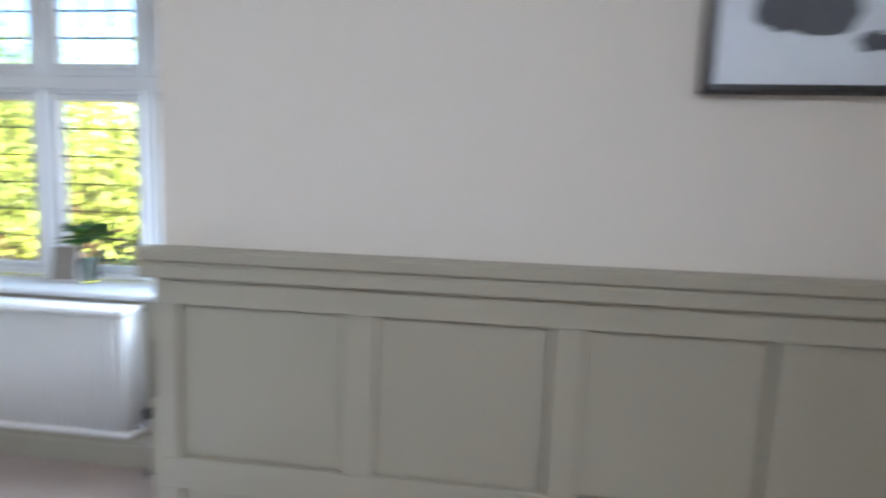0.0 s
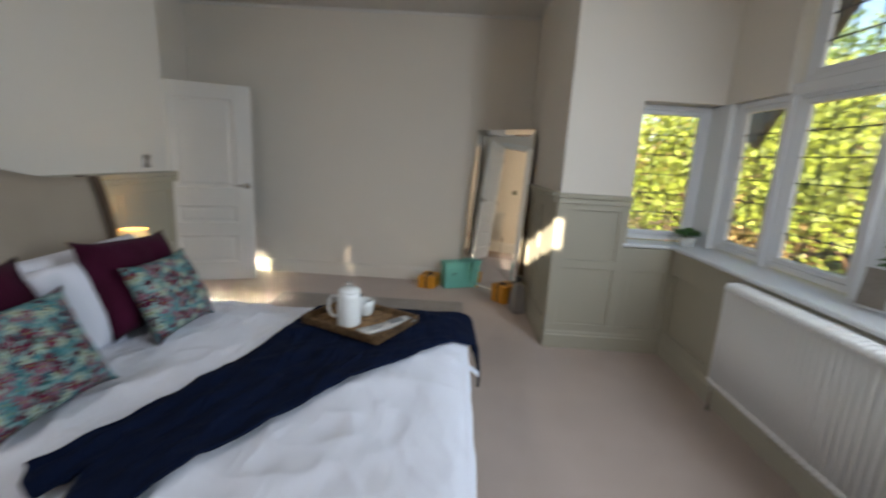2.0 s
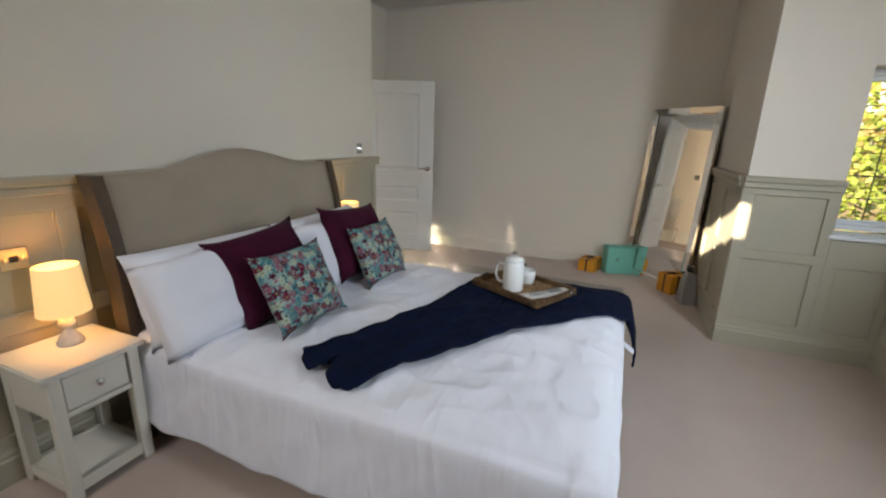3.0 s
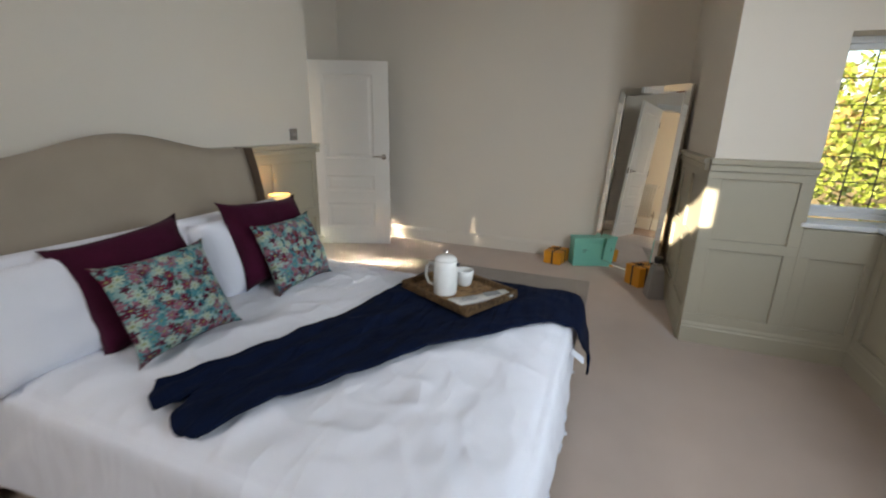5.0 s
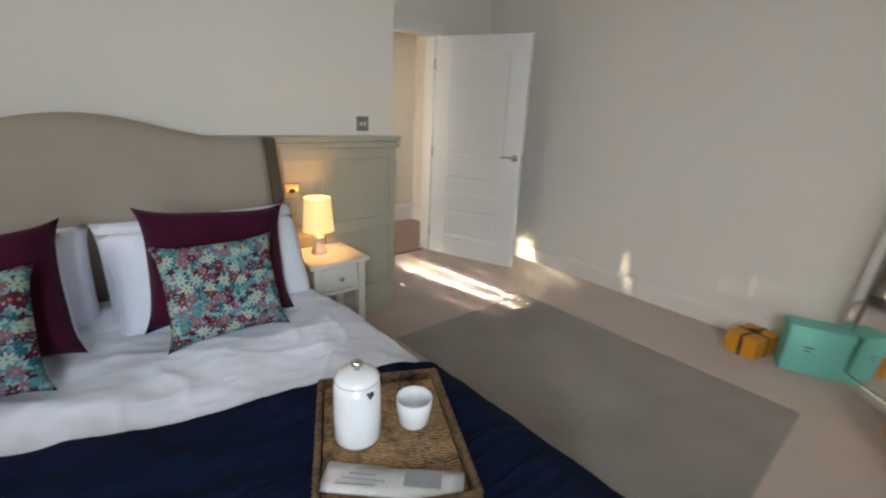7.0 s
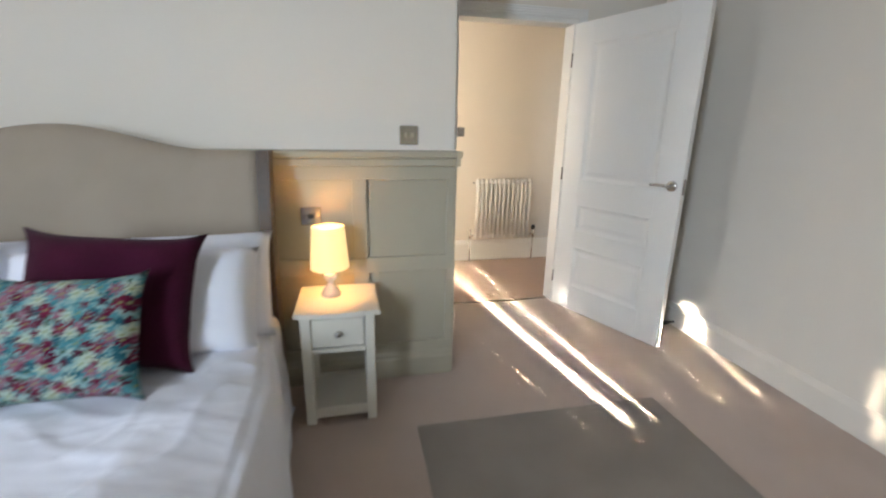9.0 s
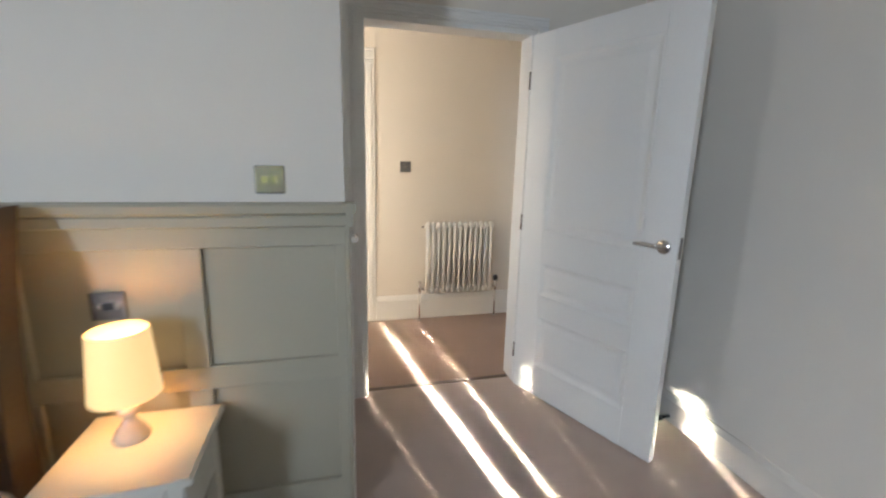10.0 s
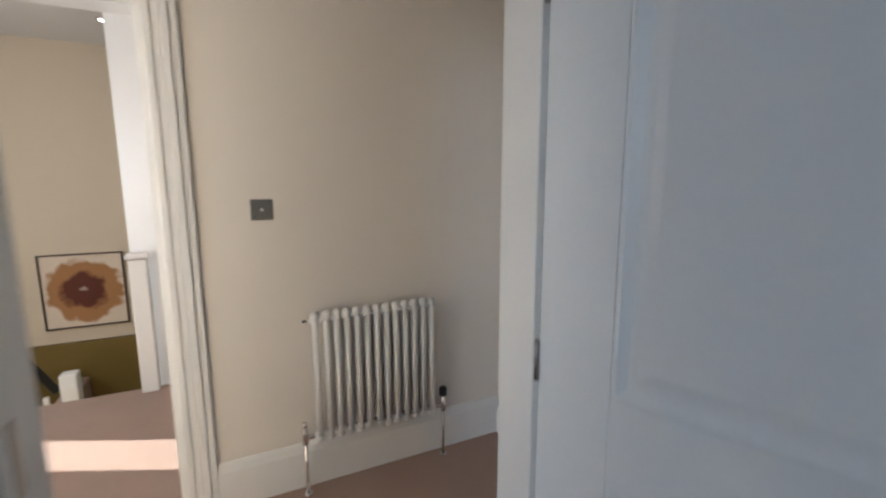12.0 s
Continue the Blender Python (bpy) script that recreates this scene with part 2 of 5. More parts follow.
PLANT = material("green_leaf", (0.07, 0.19, 0.03), 0.5, second=(0.03, 0.10, 0.02), scale=18, fine=80, bump=0.2, random_tone=0.3)
OLIVE = material("olive_panel_paint", (0.17, 0.115, 0.022), 0.5, scale=3, fine=120, bump=0.05, dist=0.001)
PANE = glass()
CLEAR = glass("clear_glass", (0.98, 0.99, 0.99))
CLEAR.node_tree.nodes["Principled BSDF"].inputs["IOR"].default_value = 1.12
LAMP_GLASS = material("pale_lamp_glass", (0.80, 0.79, 0.76), 0.08, scale=5, fine=40, bump=0, vary=0.2)
LAMP_GLASS.node_tree.nodes["Principled BSDF"].inputs["Transmission Weight"].default_value = 0.3
MIRROR = material("silvered_mirror", (0.90, 0.90, 0.88), 0.015, 1.0, scale=2, fine=30, bump=0, vary=0.02)
SHADE = glow("lit_lamp_shade", (1.0, 0.66, 0.28), 0.12)
SPOTGLOW = glow("downlight_lens", (1.0, 0.9, 0.75), 5)
BARK = material("bark", (0.16, 0.10, 0.065), 0.95, second=(0.07, 0.045, 0.03), scale=9, fine=50, bump=1.0, dist=0.02)
LEAF_A = material("yellow_green_leaf", (0.27, 0.32, 0.032), 0.6, second=(0.06, 0.095, 0.018), scale=0.8, fine=7, bump=0, random_tone=0.35)
LEAF_D = material("mid_green_leaf", (0.11, 0.185, 0.035), 0.6, second=(0.03, 0.06, 0.015), scale=0.8, fine=7, bump=0, random_tone=0.4)
LEAF_B = material("dark_conifer_leaf", (0.035, 0.06, 0.025), 0.7, second=(0.018, 0.035, 0.018), scale=1.2, fine=12, bump=0, random_tone=0.5)
LEAF_C = material("autumn_leaf", (0.42, 0.32, 0.13), 0.6, second=(0.27, 0.18, 0.065), scale=1.2, fine=12, bump=0, random_tone=0.5)
GROUND = material("autumn_lawn", (0.38, 0.27, 0.14), 0.95, second=(0.17, 0.14, 0.05), scale=0.25, fine=6, bump=0.6, dist=0.05)
FAR_LEAF = material("far_wood_leaf", (0.22, 0.21, 0.035), 0.7, second=(0.20, 0.115, 0.045), scale=0.11, fine=0.9, bump=0, random_tone=0.4)

# ---- mesh helpers ----
def box(bm, x0, x1, y0, y1, z0, z1, bev=0.0, seg=1):
    vs = [bm.verts.new((x, y, z)) for z in (z0, z1) for y in (y0, y1) for x in (x0, x1)]
    fs = [bm.faces.new([vs[i] for i in q]) for q in ((0, 2, 3, 1), (4, 5, 7, 6), (0, 1, 5, 4), (2, 6, 7, 3), (0, 4, 6, 2), (1, 3, 7, 5))]
    if bev:
        bmesh.ops.bevel(bm, geom=list({e for f in fs for e in f.edges}), offset=bev, segments=seg, affect="EDGES", profile=0.5)
    return vs


def lathe(bm, profile, n=28, at=(0, 0, 0), close=False):
    rings = []
    for r, z in profile:
        rings.append([bm.verts.new((at[0] + r * math.cos(a), at[1] + r * math.sin(a), at[2] + z)) for a in (2 * math.pi * i / n for i in range(n))])
    for a, b in zip(rings, rings[1:]):
        for i in range(n):
            bm.faces.new((a[i], a[(i + 1) % n], b[(i + 1) % n], b[i])).smooth = True
    if close:
        bm.faces.new(rings[0][::-1])
        bm.faces.new(rings[-1])


def tube(bm, pts, radius, n=10, cap=True):
    pts = [Vector(p) for p in pts]
    rings = []
    for i, p in enumerate(pts):
        d = (pts[min(i + 1, len(pts) - 1)] - pts[max(i - 1, 0)]).normalized()
        side = d.cross(Vector((0, 0, 1)) if abs(d.z) < 0.9 else Vector((1, 0, 0))).normalized()
        up = side.cross(d)
        r = radius[i] if isinstance(radius, (list, tuple)) else radius
        rings.append([bm.verts.new(p + r * (math.cos(a) * side + math.sin(a) * up)) for a in (2 * math.pi * k / n for k in range(n))])
    for a, b in zip(rings, rings[1:]):
        for i in range(n):
            bm.faces.new((a[i], a[(i + 1) % n], b[(i + 1) % n], b[i])).smooth = True
    if cap:
        bm.faces.new(rings[0][::-1])
        bm.faces.new(rings[-1])


def sheet(bm, rows, smooth=True):
    """A skin over a grid of points; rows of equal length."""
    g = [[bm.verts.new(p) for p in r] for r in rows]
    for a, b in zip(g, g[1:]):
        for i in range(len(a) - 1):
            bm.faces.new((a[i], a[i + 1], b[i + 1], b[i])).smooth = smooth
    return g


def part(name, bm, mat, parent=None, label=""):
    bmesh.ops.recalc_face_normals(bm, faces=bm.faces)
    me = bpy.data.meshes.new(name)
    bm.to_mesh(me)
    bm.free()
    me.materials.append(mat)
    ob = new(name, me)
    if parent:
        ob.parent = parent
    if label:
        tagged(ob, label)
    return ob


def block(name, mat, parent, *dims, bev=0.003, label=""):
    bm = bmesh.new()
    box(bm, *dims, bev=bev)
    return part(name, bm, mat, parent, label)


def thing(name, label, category, m=None, group="", kind=""):
    ob = new(name)
    ob.empty_display_size = 0.1
    if m:
        ob.matrix_world = m
    return tagged(ob, label, category, group, kind)


def wall(name, axis, face, back, u0, u1, z0, z1, holes, mat, label):
    """A wall with its face on axis = face and its back on axis = back, pierced by holes (u0, u1, z0, z1)."""
    us = sorted({u0, u1, *(min(max(v, u0), u1) for h in holes for v in h[:2])})
    zs = sorted({z0, z1, *(min(max(v, z0), z1) for h in holes for v in h[2:])})
    bm = bmesh.new()
    cache = {}

    def vert(u, z, d):
        key = (u, z, d)
        if key not in cache:
            cache[key] = bm.verts.new((d, u, z) if axis == "x" else (u, d, z))
        return cache[key]

    def solid(i, k):
        if not (0 <= i < len(us) - 1 and 0 <= k < len(zs) - 1):
            return False
        cu, cz = (us[i] + us[i + 1]) / 2, (zs[k] + zs[k + 1]) / 2
        return not any(h[0] < cu < h[1] and h[2] < cz < h[3] for h in holes)

    for i in range(len(us) - 1):
        for k in range(len(zs) - 1):
            if not solid(i, k):
                continue
            a, b, c, d = us[i], us[i + 1], zs[k], zs[k + 1]
            for f in (face, back):
                bm.faces.new([vert(a, c, f), vert(b, c, f), vert(b, d, f), vert(a, d, f)])
            for di, dk, p, q in ((-1, 0, (a, c), (a, d)), (1, 0, (b, c), (b, d)), (0, -1, (a, c), (b, c)), (0, 1, (a, d), (b, d))):
                if not solid(i + di, k + dk):
                    bm.faces.new([vert(*p, face), vert(*q, face), vert(*q, back), vert(*p, back)])
    return tagged(part(name, bm, mat), label, "wall", kind="structure")


def run(p, q, proj, z0, z1):
    """Box limits for a strip on a wall from p to q, standing out to the plane of proj (axis, from, to)."""
    axis, a, b = proj
    lo, hi = min(a, b), max(a, b)
    return (lo, hi, p, q, z0, z1) if axis == "x" else (p, q, lo, hi, z0, z1)


def moulding(name, axis, face, out, u0, u1, profile, mat, label, parent=None):
    """A profile (distance out from the wall, height) drawn along a wall."""
    bm = bmesh.new()
    ends = []
    for u in (u0, u1):
        ends.append([bm.verts.new((face + out * d, u, z) if axis == "x" else (u, face + out * d, z)) for d, z in profile])
    n = len(profile)
    for i in range(n):
        bm.faces.new((ends[0][i], ends[0][(i + 1) % n], ends[1][(i + 1) % n], ends[1][i]))
    bm.faces.new(ends[0])
    bm.faces.new(ends[1][::-1])
    ob = part(name, bm, mat, parent)
    return ob if parent else tagged(ob, label, "trim", kind="structure")


def wainscot(name, axis, face, out, u0, u1, panels, rows, top, mat, dado=True, foot=0.145, past=0.0):
    """Painted panelling: a backing board, stiles and rails standing proud, a dado rail and a skirting board.
    panels: the (u0, u1) of each sunk panel; rows: their (z0, z1)."""
    root = tagged(new(name), "sage green painted wainscot with sunk panels and dado rail", "panelling", kind="structure")
    t0, t1 = 0.004, 0.022
    block("backing_board", mat, root, *run(u0, u1, (axis, face, face + out * t0), 0.0, top), bev=0)
    edges = [u0] + [v for p in panels for v in p] + [u1]
    zr = [foot - 0.01] + [v for r in rows for v in r] + [top]
    for a, b in zip(zr[::2], zr[1::2]):
        block("rail", mat, root, *run(u0, u1, (axis, face + out * t0, face + out * t1), a, b), bev=0.0025)
    for r in rows:
        for a, b in zip(edges[::2], edges[1::2]):
            if b - a > 0.004:
                block("stile", mat, root, *run(a, b, (axis, face + out * t0, face + out * (t1 - 0.0005)), r[0] - 0.002, r[1] + 0.002), bev=0.0025)
    base = [(0.0, 0.0), (0.034, 0.0), (0.034, foot - 0.04), (0.028, foot - 0.03), (0.028, foot - 0.018), (0.022, foot), (0.0, foot)]
    moulding("skirting", axis, face, out, u0, u1, base, mat, "", root)
    if dado:
        d = [(0.0, top), (0.038, top), (0.042, top + 0.004), (0.042, top + 0.030), (0.037, top + 0.036), (0.050, top + 0.044), (0.052, top + 0.066), (0.045, top + 0.072), (0.0, top + 0.074)]
        moulding("dado_rail", axis, face, out, u0 - past, u1, d, mat, "", root)
    return root


# ---- the setting ----
CH = 2.87
XF, XB, YB, YW, YU = -4.06, -2.42, -1.17, 1.72, 2.80

bm = bmesh.new()
box(bm, XF, 2.45, -2.085, 2.62, -0.12, 0.0)
tagged(part("floor", bm, CARPET), "taupe fitted bedroom carpet with short pile", "carpet", kind="structure")
bm = bmesh.new()
box(bm, XF, 0.0, -4.67, -2.085, -0.12, -0.001)
tagged(part("floor_hall", bm, HALL_CARPET), "brown fitted carpet of the hall and landing", "carpet", kind="structure")
block("threshold", DARKWOOD, None, -3.38, -2.50, -2.10, -2.07, -0.01, 0.004, bev=0.002)
tagged(bpy.data.objects["threshold"], "thin dark carpet bar across the doorway", "trim", kind="structure")

bm = bmesh.new()
box(bm, XF - 0.15, 2.45, -2.15, 3.0, CH, CH + 0.12)
box(bm, XF - 0.15, 0.1, -6.6, -2.15, 2.55, 2.67)
tagged(part("ceiling", bm, CEIL), "plain white ceiling", "ceiling", kind="structure")

wall("wall_west", "x", XF, XF - 0.15, -6.6, 1.72, -3.0, CH, [], WALL, "off-white painted plaster wall")
wall("wall_north_west", "y", YW, YW + 0.28, XF - 0.15, XB, 0, CH, [], WALL, "off-white painted plaster wall beside the bay")
wall("wall_north_east", "y", YW, YW + 0.28, 0.36, 2.45, 0, CH, [], WALL, "off-white painted plaster wall beside the bay")
wall("wall_bay_west", "x", XB, XB - 0.28, YW + 0.28, YU, 0, CH, [(2.235, YU, 0.83, 1.875), (2.62, YU, 0, 0.83)], WALL, "off-white side wall of the bay with a small window")
wall("wall_bay_east", "x", 0.36, 0.64, YW + 0.28, YU, 0, CH, [(2.235, YU, 0.83, 1.875), (2.62, YU, 0, 0.83)], WALL, "off-white side wall of the bay with a small window")
wall("wall_bay_north", "y", 2.62, 2.93, XB - 0.28, 0.64, 0, 0.83, [], WALL, "off-white low front wall of the bay under the sill")
wall("wall_bay_head", "y", YU, 2.93, XB - 0.28, 0.64, 1.875, CH, [(-1.86, 0.02, 1.87, 2.74)], WALL, "off-white wall over the bay windows round the upper lights")
# unseen opening, sized and placed to shape the sun patch beside the mirror
wall("wall_east", "x", 2.30, 2.45, YB - 0.13, YW, 0, CH, [(-1.13, -0.355, 2.455, 2.735)], WALL, "off-white unseen wall with an added high opening")
wall("wall_south", "y", YB, YB - 0.13, -2.365, 2.30, 0, CH, [], WALL, "off-white wall behind the bed")
wall("wall_recess", "x", -2.365, -2.245, -2.02, YB - 0.13, 0, CH, [(-1.865, -1.315, 0, 1.99)], WALL, "off-white return wall with a door")
wall("wall_doorway", "y", -2.02, -2.15, XF, -2.245, 0, CH, [(-3.41, -2.47, 0, 2.03)], WALL, "off-white wall with the open doorway")
wall("wall_hall_south", "y", -3.20, -3.32, XF, 0.0, 0, 2.55, [(-2.55, -1.70, 0, 2.03)], WALL, "off-white hall wall with a cased opening")
# opening added out of view to let the hall lamp in
wall("wall_hall_east", "x", -1.45, -1.33, -3.20, -2.15, 0, 2.55, [(-2.85, -2.39, 1.05, 1.95)], WALL, "off-white end wall of the hall")
# unseen openings: one shapes the landing's sun strip, one takes the added lamp
wall("wall_landing_east", "x", 0.0, 0.12, -6.6, -3.20, -3.0, 2.55, [(-5.02, -4.69, 0.45, 1.45), (-4.08, -3.62, 1.05, 1.95)], WALL, "off-white unseen landing wall with two added openings")
wall("wall_stair", "y", -6.00, -6.15, XF, 0.0, -3.0, 2.55, [], STAIR_WALL, "cream wall of the stairwell")

# picture-rail line and skirtings of the plain walls
cove = [(0.0, CH - 0.03), (0.012, CH - 0.03), (0.016, CH - 0.012), (0.03, CH - 0.002), (0.0, CH - 0.002)]
moulding("trim_1", "x", XF, 1, -2.02, YW, cove, CEIL, "thin ceiling moulding")
moulding("trim_2", "y", YB, 1, -2.365, 2.30, cove, CEIL, "thin ceiling moulding")
moulding("trim_3", "y", YW, -1, XF, XB, cove, CEIL, "thin ceiling moulding")
moulding("trim_4", "y", -2.02, 1, XF, -2.365, cove, CEIL, "thin ceiling moulding")
skirt = [(0, 0), (0.020, 0), (0.020, 0.12), (0.012, 0.14), (0.006, 0.15), (0, 0.15)]
moulding("baseboard_1", "x", XF, 1, -2.02, YW, skirt, WALL, "off-white painted skirting board")
moulding("baseboard_2", "x", XF, 1, -3.20, -2.15, skirt, WHITE, "white skirting board")
moulding("baseboard_3", "y", -3.20, 1, XF, -2.66, [(d, z * 1.4) for d, z in skirt], WHITE, "tall white skirting board of the hall")
moulding("baseboard_4", "y", -2.02, 1, XF, -3.475, skirt, WHITE, "white skirting board")
moulding("baseboard_5", "x", 2.30, -1, YB, YW, skirt, WHITE, "white skirting board")

# wainscots
rows = [(0.20, 0.60), (0.68, 1.065)]
wainscot("wainscot_north_east", "y", YW, -1, 0.36, 2.30, [(0.411, 0.817), (0.898, 1.290), (1.362, 1.748), (1.823, 2.215)], rows, 1.130, SAGE, past=0.03)
wainscot("wainscot_north_west", "y", YW, -1, XF, XB, [(-3.95, -3.55), (-3.46, -3.06), (-2.97, -2.50)], rows, 1.130, SAGE)
wainscot("wainscot_south", "y", YB, 1, -2.365, 2.30, [(-2.33, -1.935), (-1.865, -1.47), (-1.39, -0.98), (-0.90, -0.49), (-0.41, 0.0), (0.08, 0.49), (0.57, 0.98), (1.06, 1.47), (1.55, 1.96)], rows, 1.130, SAGE, past=0.015)
wainscot("wainscot_bay_west", "x", XB, 1, YW - 0.02, 2.235, [(1.78, 2.17)], [(0.20, 0.645), (0.71, 1.085)], 1.130, SAGE)
wainscot("wainscot_bay_west_low", "x", XB, 1, 2.235, 2.60, [(2.30, 2.56)], [(0.20, 0.645)], 0.825, SAGE, dado=False)
wainscot("wainscot_bay_east", "x", 0.36, -1, YW - 0.02, 2.60, [(1.78, 2.17), (2.25, 2.55)], [(0.20, 0.60)], 0.825, SAGE, dado=False)
wainscot("wainscot_bay_north", "y", 2.62, -1, XB, 0.36, [(-2.34, -1.80), (-1.72, -1.18), (-1.10, -0.56), (-0.48, 0.30)], [(0.20, 0.645)], 0.825, SAGE, dado=False)
moulding("dado_rail", "x", -2.365, -1, YB - 0.036, YB + 0.052, [(0.0, 1.13), (0.020, 1.13), (0.024, 1.134), (0.024, 1.16), (0.020, 1.166), (0.032, 1.174), (0.034, 1.196), (0.028, 1.202), (0.0, 1.204)], SAGE, "", bpy.data.objects["wainscot_south"])
block("return_board", SAGE, bpy.data.objects["wainscot_south"], -2.377, -2.365, YB - 0.032, YB + 0.022, 0.0, 1.13, bev=0.002)
block("trim_corner", SAGE, None, 0.352, 0.38, YW - 0.021, YW, 0.0, 1.13, bev=0.004)
tagged(bpy.data.objects["trim_corner"], "sage green corner bead of the panelling", "trim", kind="structure")

# window sill of the bay, one board round three sides
bm = bmesh.new()
box(bm, XB - 0.20, 0.56, 2.57, 2.90, 0.832, 0.860, bev=0.006)
box(bm, XB - 0.20, XB + 0.03, 2.215, 2.568, 0.832, 0.860, bev=0.006)
box(bm, 0.33, 0.56, 2.215, 2.568, 0.832, 0.860, bev=0.006)
tagged(part("window_sill", bm, FRAME_WHITE), "white painted window sill running round the bay", "window sill", kind="structure")


def casement(name, axis, plane, u0, u1, z0, z1, across, label):
    """One leaded light: frame, casement, glass and lead cames."""
    root = tagged(new(name), label, "window", kind="structure")
    s = 0.036
    for nm, d, w in (("window_frame", 0.035, s), ("casement", 0.022, 0.0)):
        off = 0.0 if nm == "window_frame" else s
        a, b, c, e = u0 + off, u1 - off, z0 + off, z1 - off
        t = s if nm == "window_frame" else 0.031
        bm = bmesh.new()
        for lim in ((a, a + t, c, e), (b - t, b, c, e), (a + t, b - t, c, c + t), (a + t, b - t, e - t, e)):
            box(bm, *run(lim[0], lim[1], (axis, plane - d, plane + d), lim[2], lim[3]), bev=0.004)
        part(nm, bm, FRAME_WHITE, root)
    g0, g1, h0, h1 = u0 + s + 0.029, u1 - s - 0.029, z0 + s + 0.029, z1 - s - 0.029
    bm = bmesh.new()
    box(bm, *run(g0, g1, (axis, plane - 0.003, plane + 0.003), h0, h1))
    pane = part("pane", bm, PANE, root)
    pane.visible_shadow = False
    n = max(1, round((h1 - h0) / 0.137))
    for i in range(1, n):
        z = h0 + (h1 - h0) * i / n
        block("came", LEAD, root, *run(g0, g1, (axis, plane - 0.007, plane + 0.007), z - 0.0032, z + 0.0032), bev=0)
    for i in range(1, across):
        u = g0 + (g1 - g0) * i / across
        block("came", LEAD, root, *run(u - 0.0022, u + 0.0022, (axis, plane - 0.006, plane + 0.006), h0, h1), bev=0)
    return root


GY = 2.885
W = "white framed leaded window of the bay"
for i, (a, b) in enumerate(((-2.36, -1.87), (-1.83, -1.23), (-1.205, -0.63), (-0.645, -0.02), (0.03, 0.52))):
    casement("window_%d" % (i + 1), "y", GY, a, b, 0.872, 1.874, 2 if i in (0, 4) else 3, W)
for i, (a, b) in enumerate(((-1.82, -1.23), (-1.205, -0.63), (-0.645, -0.02))):
    casement("window_%d" % (i + 6), "y", GY, a, b, 1.925, 2.735, 3, "white framed upper leaded window of the bay")
casement("window_9", "x", XB - 0.20, 2.235, 2.80, 0.872, 1.874, 3, "white framed leaded side window of the bay")
casement("window_10", "x", 0.56, 2.235, 2.80, 0.872, 1.874, 3, "white framed leaded side window of the bay")
bm = bmesh.new()
for x0, x1, z0, z1 in ((-1.872, -1.828, 0.858, 1.874), (-1.232, -1.203, 0.858, 2.74), (-0.632, -0.643, 0.858, 2.74), (-0.022, 0.032, 0.858, 1.874)):
    box(bm, min(x0, x1), max(x0, x1) + 0.0, 2.83, 2.93, z0, z1, bev=0.004)
box(bm, -1.86, 0.02, 2.832, 2.928, 1.856, 1.924, bev=0.006)
box(bm, -2.70, -2.355, 2.80, 2.94, 0.858, 1.8745, bev=0.006)
box(bm, 0.515, 0.64, 2.80, 2.94, 0.858, 1.8745, bev=0.006)
tagged(part("mullion_frame", bm, FRAME_WHITE), "white painted posts and transom between the bay windows", "window frame", kind="structure")


